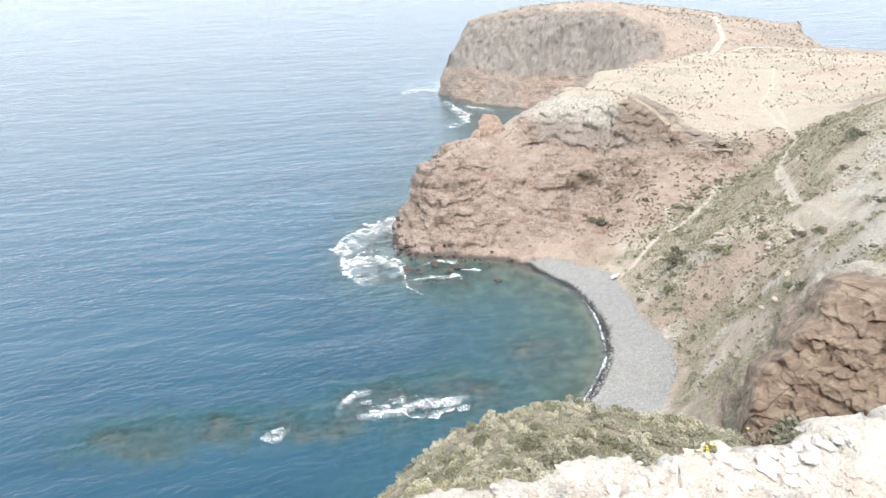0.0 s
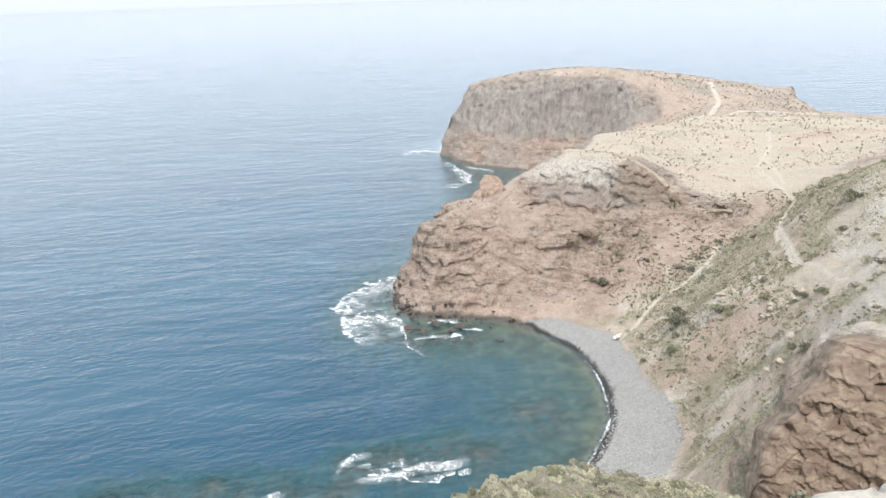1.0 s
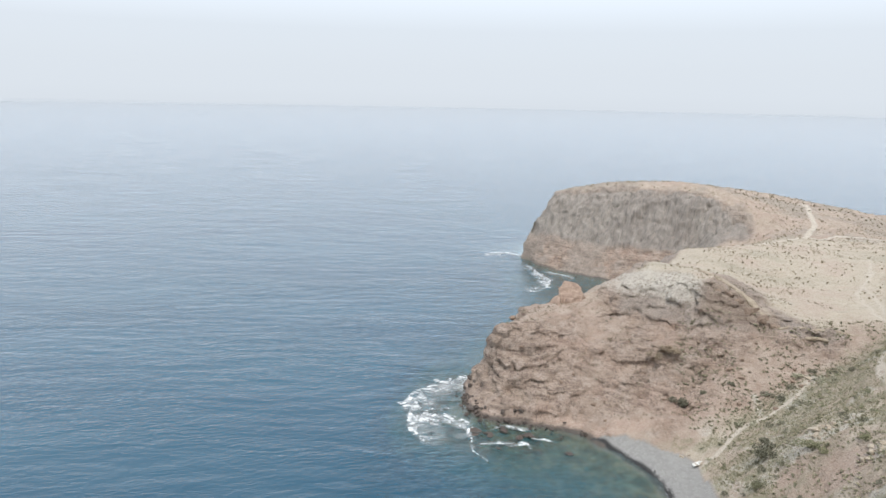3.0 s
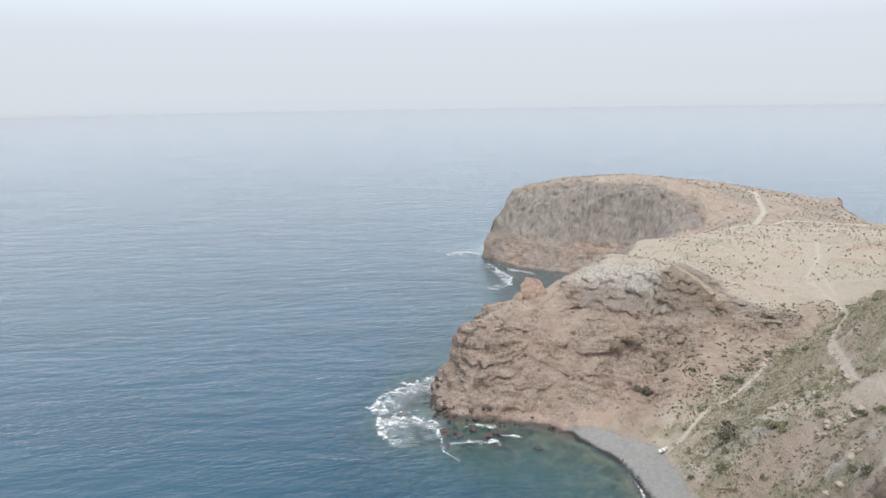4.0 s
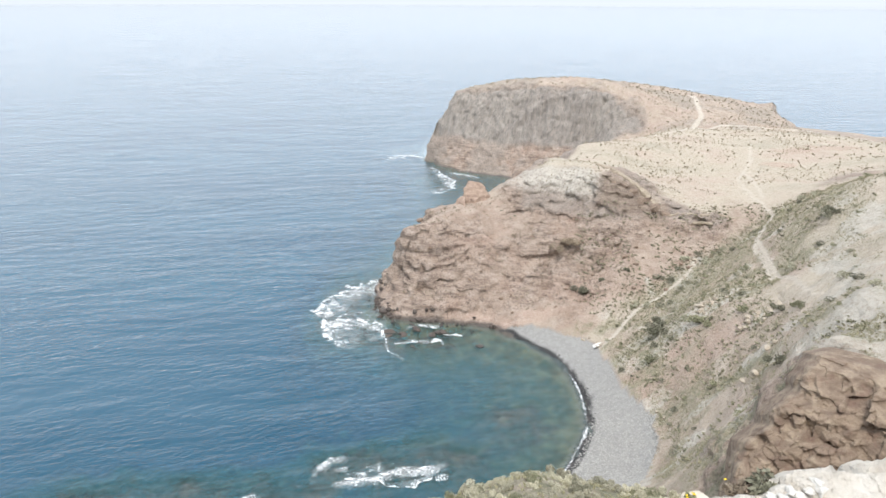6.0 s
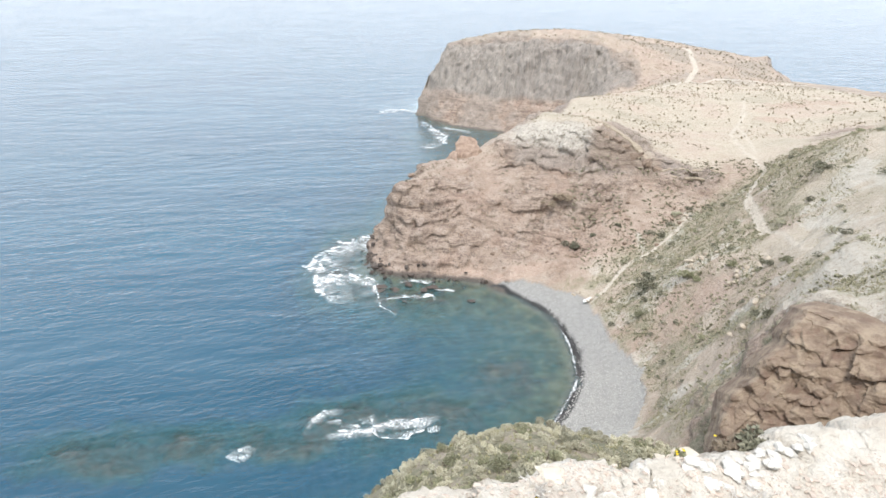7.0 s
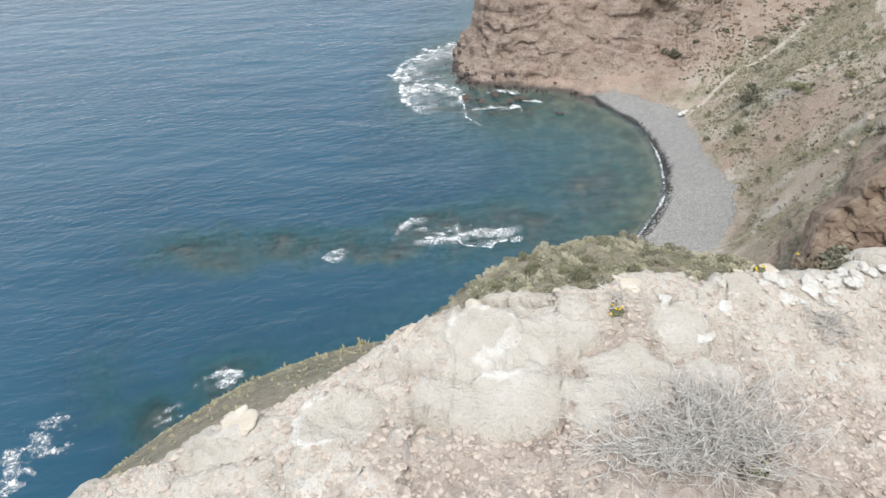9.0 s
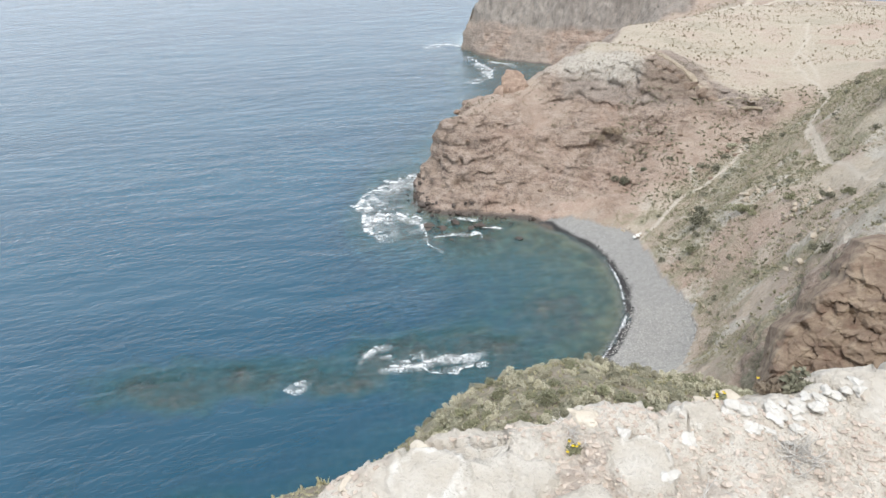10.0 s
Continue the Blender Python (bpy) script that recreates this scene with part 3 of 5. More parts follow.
    for line, w in GREEN_BANDS:
        bands = np.maximum(bands, smooth(1.5 * w, 0.45 * w, line_distance(GX, GY, line) + 1.2 * fbm(GX / 2.6, GY / 2.6, 0, 4, 133)))
    pale_at, bare_at = spots_mask(GX, GY, PALE_SPOTS), spots_mask(GX, GY, BARE_SPOTS)
    pink = np.clip(0.7 * spots_mask(GX, GY, PINK_SPOTS) + 0.4 * bare_at, 0, 1) * (1 - shingle) * smooth(0.3, 1.2, Z0)
    reef = smooth(0.15, 0.7, Z0 - base_height(GX, GY))
    dry = hill * smooth(27.5, 32, AZ + 4 * nz) * smooth(92, 102, R) * (1 - smooth(160, 172, R))
    pale, grass = np.maximum(pale, dry * 0.95), grass * (1 - 0.55 * dry)
    grass = np.where(own > 0.5, grass, np.maximum(np.maximum(0.7 * grass, hill * (0.8 - 0.55 * dry) * smooth(-0.05, 0.3, fbm(GX / 4.5, GY / 3.2, 0, 5, 141))), 0.8 * bands) * (1 - np.maximum(0.8 * pale_at, 0.55 * bare_at)) * (1 - shingle))
    pale = np.maximum(pale * (1 - 0.7 * bare_at), pale_at)
    white = np.maximum(white * (1 - 0.7 * bands), spots_mask(GX, GY, WHITE_SPOTS) * (1 - shingle))
    band = mid_zone * smooth(14.4, 15.2, AZ) * (1 - smooth(20.2, 21, AZ)) * smooth(0.45, 0.75, sl) * smooth(174, 176.5, R) * (1 - smooth(186, 188, R))
    grey = np.maximum(far_zone * smooth(11.5, 14, Z0 + 1.2 * nz) * smooth(0.5, 0.9, sl), mid_zone * 0.55 * smooth(19.5, 21, Z0) * rock * (1 - band) * smooth(8, 9, AZ))
    grey = np.maximum(grey, 0.5 * far_zone * smooth(-0.3, 0.35, nz + 0.5 * lumps))
    wet = np.clip(0.75 * (1 - smooth(0.25, 0.9, Z + 0.7 * lumps)) * (1 - shingle) + shingle * (1 - smooth(0.9, 1.5, d_water + 0.5 * edge)), 0, 1)
    wet = wet * smooth(-0.5, -0.05, Z) * (1 - smooth(140, 160, GX))
    under = 1 - smooth(-0.6, 0.05, Z)
    masks = dict(rock=rock, grass=grass, pale=pale, white=white, band=band, grey=grey, path=path * (1 - shingle), shingle=shingle, wet=wet, under=under, pink=pink, reef=reef)
    c = lambda a: 0.25 * (a[:-1, :-1] + a[1:, :-1] + a[:-1, 1:] + a[1:, 1:])
    zone = np.where(c(Z) < -0.05, 0, np.where(c(shingle) > 0.5, 1, np.where(c(far_zone) > 0.5, 2, np.where(c(mid_zone) > 0.5, 3, np.where(c(crag) > 0.5, 4, 5)))))
    return PX, PY, Z, GX, GY, masks, zone


COARSE = 0.8
PATCHES = [(-64.0, 12.0, 80.0, 102.4, 0.4), (-14.4, 44.8, 8.0, 46.4, 0.28), (22.4, 72.0, 50.4, 104.0, 0.28), (-17.6, 86.4, 130.4, 200.0, 0.38), (-4.8, 96.0, 278.4, 345.6, 0.45), (40.0, 100.0, 104.0, 130.4, 0.38)]
pieces = {k: [] for k in range(6)}


def add_pieces(fields, keep):
    PX, PY, Z, GX, GY, masks, zone = fields
    for k in pieces:
        used, faces = grid_cells(PX, keep & (zone == k))
        if len(faces):
            v = np.stack([PX.ravel()[used], PY.ravel()[used], Z.ravel()[used]], 1)
            pieces[k].append((v, faces, {a: b.ravel()[used] for a, b in masks.items()}))


coarse = land_fields(-96, 252, -66.4, 436, COARSE)
CGX, CGY, CGZ = coarse[3], coarse[4], coarse[2]
cxx, cyy = CGX[:-1, :-1] + COARSE / 2, CGY[:-1, :-1] + COARSE / 2
keep = np.ones(cxx.shape, bool)
for a, b, c_, d, _s in PATCHES:
    keep &= ~((cxx > a + COARSE) & (cxx < b - COARSE) & (cyy > c_ + COARSE) & (cyy < d - COARSE))
add_pieces(coarse, keep)
for patch in PATCHES:
    f = land_fields(*patch)
    add_pieces(f, np.ones(f[6].shape, bool))
ZONES = (("ground_sea_floor", "sandy sea floor with dark reefs under clear water"), ("ground_beach", "grey shingle beach in a small cove"),
         ("ground_far_headland", "grey columned cliff headland with a dry grassy top"), ("ground_middle_headland", "reddish brown rocky headland with a pale domed top"),
         ("ground_crag", "brown weathered rock crag on the slope"), ("ground_hillside", "dry scrub hillside of pale earth and brown rock"))
for k, (nm, label) in enumerate(ZONES):
    off, vs, fs, ms = 0, [], [], {}
    for v, fc, mk in pieces[k]:
        vs.append(v), fs.append(fc + off)
        off += len(v)
        for a, b in mk.items():
            ms.setdefault(a, []).append(b)
    ob = mesh_object(nm, np.concatenate(vs), np.concatenate(fs), M_LAND)
    for a, b in ms.items():
        set_attr(ob.data, a, np.concatenate(b))
    tagged(ob, label, "ground", kind="structure")


def ground_z(x, y):
    u, v = (np.asarray(x, float) + 96) / COARSE, (np.asarray(y, float) + 66.4) / COARSE
    i, j = np.clip(u.astype(int), 0, CGX.shape[1] - 2), np.clip(v.astype(int), 0, CGX.shape[0] - 2)
    a, b = u - i, v - j
    return (CGZ[j, i] * (1 - a) + CGZ[j, i + 1] * a) * (1 - b) + (CGZ[j + 1, i] * (1 - a) + CGZ[j + 1, i + 1] * a) * b


def mask_at(name, x, y):
    i, j = int((x + 96) / COARSE), int((y + 66.4) / COARSE)
    return float(coarse[5][name][j, i])


# ---- the sea: fine near the coast, coarse to the horizon ----
sx = np.r_[-4900, -2500, -1200, -600, -300, np.arange(-150, 252, 1.0), 300, 500, 900, 1800, 3200, 4900]
sy = np.r_[-4900, -2500, -1200, -600, -300, np.arange(-66, 440, 1.0), 500, 620, 800, 1100, 1600, 2400, 3500, 4900]
SX, SY = np.meshgrid(sx, sy)
near_sea = (SX > -96) & (SX < 250) & (SY < 434) & (SY > -66)
sd = np.where(near_sea, -ground_z(np.clip(SX, -95, 250), np.clip(SY, -65, 434)), 24.0)
sd = sd + 16 * np.maximum(np.maximum(smooth(-70, -94, SX), smooth(-25, -55, SX) * smooth(100, 125, SY)), np.maximum(smooth(-42, -66, SX + 0.6 * (SY - 40)), np.maximum(smooth(400, 430, SY), smooth(215, 245, SX))))
used, faces = grid_cells(SX, np.ones((len(sy) - 1, len(sx) - 1), bool))
sea = mesh_object("water_sea", np.stack([SX.ravel(), SY.ravel(), 0 * SX.ravel()], 1), faces, M_SEA)
set_attr(sea.data, "depth", np.clip(sd, 0, 24).ravel())
tagged(sea, "hazy blue sea, turquoise and clear in the cove", "water", kind="structure")

# a glowing see-through sheet far out, painting haze along the horizon
M_HAZE_GLOW = bpy.data.materials.new("horizon_haze_glow")
M_HAZE_GLOW.use_nodes = True
nh = Nodes(M_HAZE_GLOW)
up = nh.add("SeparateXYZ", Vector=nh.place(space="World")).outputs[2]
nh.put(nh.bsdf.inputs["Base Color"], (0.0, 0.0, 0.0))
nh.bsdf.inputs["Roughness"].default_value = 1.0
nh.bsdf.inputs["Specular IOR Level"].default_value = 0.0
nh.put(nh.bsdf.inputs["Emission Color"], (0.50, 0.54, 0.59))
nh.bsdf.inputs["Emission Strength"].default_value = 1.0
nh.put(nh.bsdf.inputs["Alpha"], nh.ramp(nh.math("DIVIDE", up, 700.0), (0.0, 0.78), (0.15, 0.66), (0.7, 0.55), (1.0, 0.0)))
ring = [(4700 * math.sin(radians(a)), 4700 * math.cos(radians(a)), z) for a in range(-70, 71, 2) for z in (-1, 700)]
tagged(mesh_object("backdrop_haze", ring, [(2 * k, 2 * k + 2, 2 * k + 3, 2 * k + 1) for k in range(70)], M_HAZE_GLOW), "pale haze lying along the sea's horizon", "haze", kind="structure")

# a nearer, thinner glowing sheet: painted haze over open sea, thickening towards the horizon
M_VEIL_GLOW = bpy.data.materials.new("sea_haze_glow")
M_VEIL_GLOW.use_nodes = True
nv = Nodes(M_VEIL_GLOW)
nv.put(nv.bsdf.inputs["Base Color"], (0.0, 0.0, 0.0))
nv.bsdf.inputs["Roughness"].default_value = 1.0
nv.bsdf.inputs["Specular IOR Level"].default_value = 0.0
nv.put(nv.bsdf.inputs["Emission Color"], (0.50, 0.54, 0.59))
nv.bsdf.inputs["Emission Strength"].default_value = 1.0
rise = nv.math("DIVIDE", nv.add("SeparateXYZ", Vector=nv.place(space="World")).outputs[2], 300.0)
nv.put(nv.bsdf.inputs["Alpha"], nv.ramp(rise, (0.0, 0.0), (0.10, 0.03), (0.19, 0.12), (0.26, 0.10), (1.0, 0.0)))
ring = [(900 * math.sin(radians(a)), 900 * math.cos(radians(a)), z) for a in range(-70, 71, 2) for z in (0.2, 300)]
tagged(mesh_object("backdrop_sea_haze", ring, [(2 * k, 2 * k + 2, 2 * k + 3, 2 * k + 1) for k in range(70)], M_VEIL_GLOW), "thin pale haze over the far open sea", "haze", kind="structure")

# land going on inland, behind and beside
M_FAR = plain("inland_earth", (0.3, 0.22, 0.15), (0.45, 0.36, 0.26), 0.02)
tagged(mesh_object("ground_inland", [(245, -4900, 20), (4900, -4900, 30), (4900, 250, 30), (245, 250, 27), (-30, -60, 70), (245, -60, 60), (-30, -4900, 40)], [(0, 1, 2, 3), (4, 6, 0, 5)], M_FAR), "dry earth of the inland hills", "ground", kind="structure")


# ---- builders of things ----
rng = np.random.default_rng(7)


def thing(name, m, label, category, group=""):
    e = new(name)
    e.matrix_basis = m
    e.empty_display_size = 0.2
    return tagged(e, label, category, group)


def sphere_mesh(level):
    bm = bmesh.new()
    bmesh.ops.create_icosphere(bm, subdivisions=level, radius=1.0)
    v = np.array([q.co[:] for q in bm.verts])
    f = [[q.index for q in p.verts] for p in bm.faces]
    bm.free()
    return v, np.array(f)


SPHERES = {k: sphere_mesh(k) for k in (1, 2, 3, 4, 5)}


def rock_verts(level, size, seed, rough=0.3, flat=4):
    """A weathered stone: a ball cut by planes and broken up by noise."""
    r = np.random.default_rng(seed)
    v = SPHERES[level][0].copy()
    for _ in range(flat * 3):
        d = r.normal(size=3)
        d /= np.linalg.norm(d)
        h = r.uniform(0.45, 0.8)
        over = np.maximum(v @ d - h, 0)
        v -= np.outer(over * 0.9, d)
    o = r.uniform(0, 50, 3)
    n = fbm(v[:, 0] * 1.6 + o[0], v[:, 1] * 1.6 + o[1], v[:, 2] * 1.6 + o[2], 4, seed)
    v *= (1 + rough * n)[:, None]
    return v * np.array(size)


def chunk_verts(level, size, seed, cuts=16):
    """A broken mass of rock with flat faces, edges and ragged beds."""
    r = np.random.default_rng(seed)
    v = SPHERES[level][0].copy()
    v = np.sign(v) * np.abs(v) ** 0.65
    for _ in range(cuts):
        d = r.normal(size=3)
        d /= np.linalg.norm(d)
        v -= np.outer(np.maximum(v @ d - r.uniform(0.4, 0.78), 0), d)
    v *= np.array(size)
    nrm = v / (np.linalg.norm(v, axis=1)[:, None] + 1e-9)
    o = r.uniform(0, 90, 3)
    a = 0.55 * fbm(v[:, 0] / 3 + o[0], v[:, 1] / 3 + o[1], v[:, 2] / 1.6 + o[2], 5, seed, True) + 0.35 * (smooth(-0.4, 0.4, vnoise(v[:, 2] / 0.7 + o[0], v[:, 0] / 4, v[:, 1] / 4, seed + 3)) - 0.5)
    return v + nrm * (a * min(1.0, max(size) / 3))[:, None]


def rock(name, at, size, mat, seed, label, category="rock", group="", level=3, rough=0.3, turn=0.0, sink=0.3, broken=False):
    v = chunk_verts(level, size, seed, 12) if broken else rock_verts(level, size, seed, rough)
    v[:, 2] -= v[:, 2].min() * (1 - sink)
    ob = mesh_object(name, v, SPHERES[level][1], mat)
    ob.matrix_basis = pose(*at, 0, 0, turn)
    return tagged(ob, label, category, group)


def leaf_cloud(count, size, radii, seed, hollow=0.55, lobes=6):
    """Many small leaves set on the twigs' ends of several lobes, with an uneven outline."""
    r = np.random.default_rng(seed)
    c = r.normal(size=(lobes, 3)) * np.array([0.45, 0.45, 0.25])
    c[:, 2] = np.abs(c[:, 2]) + 0.35
    which = r.integers(0, lobes, count)
    d = r.normal(size=(count, 3))
    d /= np.linalg.norm(d, axis=1)[:, None]
    p = c[which] + d * (r.uniform(hollow, 1.0, count) * r.uniform(0.3, 0.6, lobes)[which])[:, None]
    p[:, 2] = np.abs(p[:, 2])
    p *= np.array(radii)
    a, b = r.normal(size=(count, 3)), r.normal(size=(count, 3))
    a += d * 1.0
    a /= np.linalg.norm(a, axis=1)[:, None]
    b -= a * (a * b).sum(1)[:, None]
    b /= np.linalg.norm(b, axis=1)[:, None]
    s = size * r.uniform(0.6, 1.3, count)[:, None]
    v = np.stack([p - a * s - b * s * 0.3, p - a * s * 0.1 - b * s * 0.55, p + a * s, p - a * s * 0.1 + b * s * 0.55], 1).reshape(-1, 3)
    return v, np.arange(count * 4).reshape(-1, 4)


def stick(a, b, r0, r1, sides=4):
    a, b = np.array(a, float), np.array(b, float)
    d = (b - a) / (np.linalg.norm(b - a) + 1e-9)
    u = np.cross(d, (0.3, 0.9, 0.31))
    u /= np.linalg.norm(u)
    w = np.cross(d, u)
    t = np.arange(sides) * 2 * np.pi / sides
    ring = np.cos(t)[:, None] * u + np.sin(t)[:, None] * w
    v = np.concatenate([a + ring * r0, b + ring * r1])
    f = [[k, (k + 1) % sides, sides + (k + 1) % sides, sides + k] for k in range(sides)]
    return v, f


def joined(parts):
    vs, fs, off = [], [], 0
    for v, f in parts:
        vs.append(np.asarray(v))
        fs += [[i + off for i in q] for q in (f.tolist() if isinstance(f, np.ndarray) else f)]
        off += len(v)
    return np.concatenate(vs), fs


# ---- plants of the slopes ----
def leaf_material(name, dark, light):
    m = material(name, 0.8)
    n = Nodes(m)
    g = n.t.nodes.new("ShaderNodeNewGeometry").outputs["Random Per Island"]
    oi = n.t.nodes.new("ShaderNodeObjectInfo").outputs["Random"]
    c = n.mix(g, dark, light)
    n.out(n.add("HueSaturation", Color=c, Value=n.math("ADD", 0.75, n.math("MULTIPLY", oi, 0.5))).outputs[0])
    return m


M_LEAF_GREY = leaf_material("grey_green_leaves", (0.28, 0.27, 0.19), (0.44, 0.42, 0.315))
M_LEAF_SILVER = leaf_material("silvery_leaves", (0.40, 0.375, 0.27), (0.57, 0.535, 0.41))
M_LEAF_DARK = leaf_material("dark_leaves", (0.12, 0.12, 0.08), (0.24, 0.23, 0.165))
M_LEAF_GREEN = leaf_material("green_leaves", (0.17, 0.175, 0.10), (0.32, 0.31, 0.195))
M_LEAF_DRY = leaf_material("dry_brown_leaves", (0.22, 0.17, 0.12), (0.40, 0.33, 0.245))
M_STEM = plain("shrub_stems", (0.10, 0.075, 0.055), (0.2, 0.16, 0.12), 8)


def shrub(name, m, radii, leaf, count, mat, seed, label, group):
    e = thing(name, m, label, "shrub", group)
    v, f = leaf_cloud(count, leaf, radii, seed)
    mesh_object("foliage", v, f, mat, e, shade=False)
    r = np.random.default_rng(seed)
    st = []
    for k in range(7):
        a = r.uniform(0, 6.28)
        st.append(stick((0, 0, -0.1), (radii[0] * 0.6 * math.cos(a), radii[1] * 0.6 * math.sin(a), radii[2] * r.uniform(0.5, 0.9)), 0.03 * radii[0], 0.012 * radii[0]))
    v, f = joined(st)
    mesh_object("stems", v, f, M_STEM, e)
    return e


def scatter(proto, spots, scale=(0.8, 1.25)):
    """Copies of prototypes at plan places, each turned and sized on its own."""
    r = np.random.default_rng(len(spots) * 13 + 5)
    for k, (x, y) in enumerate(spots):
        s = r.uniform(*scale)
        m = pose(x, y, float(ground_z(x, y)) - 0.05, 0, 0, r.uniform(0, 360)) @ Matrix.Diagonal((s, s, s * r.uniform(0.75, 1.1), 1))
        p = proto[k % len(proto)]
        if k < len(proto):
            p.matrix_basis = m
        else:
            copy_thing(p, m)


def spots_in(count, x0, x1, y0, y1, test, seed, gap=0.0):
    r = np.random.default_rng(seed)
    out = []
    for _ in range(count * 40):
        x, y = r.uniform(x0, x1), r.uniform(y0, y1)
        if test(x, y) and (gap == 0 or all((x - a) ** 2 + (y - b) ** 2 > gap * gap for a, b in out)):
            out.append((x, y))
            if len(out) == count:
                break
    return out


I4 = Matrix.Identity(4)
# large bushes that stand alone
single = [(37.5, 150.3, 2.6, 0), (48.2, 126.0, 3.4, 0), (61.6, 105.2, 1.3, 0), (62.4, 101.2, 1.4, 1), (52.6, 87.3, 2.2, 0), (63.7, 154.3, 1.4, 2), (58.0, 147.9, 1.8, 0), (67.6, 150.4, 1.5, 2),
          (49.4, 141.5, 1.6, 2), (43.0, 151.9, 1.0, 0), (49.2, 153.2, 0.9, 0), (59.0, 113.5, 1.5, 1), (80.0, 125.8, 2.4, 0), (34.2, 162.2, 2.2, 3), (37.2, 162.0, 2.4, 3), (53.5, 118, 2.2, 1), (45, 118, 1.8, 1)]
LEAVES = (M_LEAF_DARK, M_LEAF_GREEN, M_LEAF_GREY, M_LEAF_DRY)
TONE = ("dark green", "green", "grey-green", "dry brown")
for k, (x, y, w, tone) in enumerate(single):
    shrub("bush", pose(x, y, float(ground_z(x, y)) - 0.1, 0, 0, 47 * k), (w, w * 0.9, w * 0.62), 0.11 * max(1.0, w / 1.8), 1100 if w < 2 else 1700, LEAVES[tone], 100 + k, TONE[tone] + " rounded bush on the slope above the cove", "bushes of the slopes")

hill_ok = lambda x, y: mask_at("grass", x, y) > 0.15 and mask_at("path", x, y) < 0.2 and mask_at("shingle", x, y) < 0.2 and mask_at("rock", x, y) < 0.5 and ground_z(x, y) > 3 and math.hypot(x, y) > 60
protos = [shrub("bush", I4, (0.8, 0.75, 0.55), 0.085, 340, (M_LEAF_DARK, M_LEAF_GREY, M_LEAF_GREEN)[k % 3], 200 + k, ("dark", "grey-green", "green")[k % 3] + " low shrub on the dry hillside", "shrubs of the hillside") for k in range(6)]
scatter(protos, spots_in(290, 38, 105, 78, 165, hill_ok, 11, 1.1), (0.5, 1.4))
head_ok = lambda x, y: mask_at("rock", x, y) < 0.75 and ground_z(x, y) > 4
protos = [shrub("low_shrub", I4, (0.6, 0.6, 0.42), 0.085, 190, (M_LEAF_DRY, M_LEAF_DRY, M_LEAF_DARK)[k % 3], 220 + k, ("brown", "brown", "dark")[k % 3] + " low shrub on the rocky headland", "shrubs of the middle headland") for k in range(3)]
scatter(protos, spots_in(130, 8, 75, 146, 178, head_ok, 12, 1.2), (0.5, 1.3))

# scrub of the shoulder under the ledge
own_ok = lambda x, y: -5.5 < math.degrees(math.atan2(x, y)) < 31 and 17 < math.hypot(x, y) < 40 and ground_z(x, y) > 43
protos = [shrub("scrub_bush", I4, (0.62, 0.6, 0.5), 0.055, 900, (M_LEAF_SILVER, M_LEAF_SILVER, M_LEAF_GREEN, M_LEAF_SILVER, M_LEAF_GREY)[k % 5], 240 + k, ("grey-green", "silvery", "green", "pale grey", "green")[k % 5] + " cushion shrub on the steep scrub slope", "scrub of the shoulder") for k in range(5)]
scatter(protos, spots_in(290, -7, 20, 15, 40, own_ok, 14, 0.75), (0.6, 1.25))


def tufts(name, spots, leaf, height_, mat, label, blades=7, seed=3):
    """Small tussocks past counting, as one mesh."""
    r = np.random.default_rng(seed)
    x, y = np.array(spots).T
    z = ground_z(x, y)
    n = len(x)
    base = np.repeat(np.stack([x, y, z], 1), blades, 0)
    a = r.uniform(0, 6.283, n * blades)
    s = np.repeat(r.uniform(0.6, 1.4, n), blades)
    out = np.stack([np.cos(a), np.sin(a), 0 * a], 1) * (leaf * s * r.uniform(0.3, 1.0, n * blades))[:, None]
    side = np.stack([-np.sin(a), np.cos(a), 0 * a], 1) * (leaf * 0.45 * s)[:, None]
    up = np.zeros_like(out)
    up[:, 2] = height_ * s * r.uniform(0.6, 1.2, n * blades)
    v = np.stack([base - side * 0.6, base + side * 0.6, base + out + up + side * 0.3, base + out * 0.7 + up * 1.1 - side * 0.3], 1).reshape(-1, 3)
    v[:, 2] -= 0.03
    ob = mesh_object(name, v, np.arange(len(v)).reshape(-1, 4), mat, shade=False)
    return tagged(ob, label, "plants", kind="stuff")


plateau_ok = lambda x, y: mask_at("rock", x, y) < 0.4 and mask_at("path", x, y) < 0.2 and ground_z(x, y) > 19 and vnoise(x / 9.0, y / 6.0, 0, 6) + 0.5 * vnoise(x / 3.0, y / 2.0, 0, 16) > 0.0
M_TUFT_DARK = leaf_material("plateau_tussocks", (0.27, 0.23, 0.155), (0.40, 0.345, 0.245))
tufts("plateau_tussocks", spots_in(2600, 30, 150, 185, 300, plateau_ok, 21), 0.24, 0.24, M_TUFT_DARK, "dark dry tussocks dotted over the pale plateau")
tufts("plateau_shrubs", spots_in(620, 30, 170, 186, 300, lambda x, y: mask_at("rock", x, y) < 0.4 and mask_at("path", x, y) < 0.2 and ground_z(x, y) > 19 and vnoise(x / 14.0, y / 9.0, 0, 61) > -0.35, 27), 0.36, 0.36, M_TUFT_DARK, "low dark cushion shrubs dotted over the pale plateau", 16)
tufts("far_tussocks", spots_in(900, 15, 170, 300, 390, lambda x, y: mask_at("rock", x, y) < 0.5 and ground_z(x, y) > 14, 22), 0.6, 0.5, M_TUFT_DARK, "dark dry tussocks on the top of the far headland")
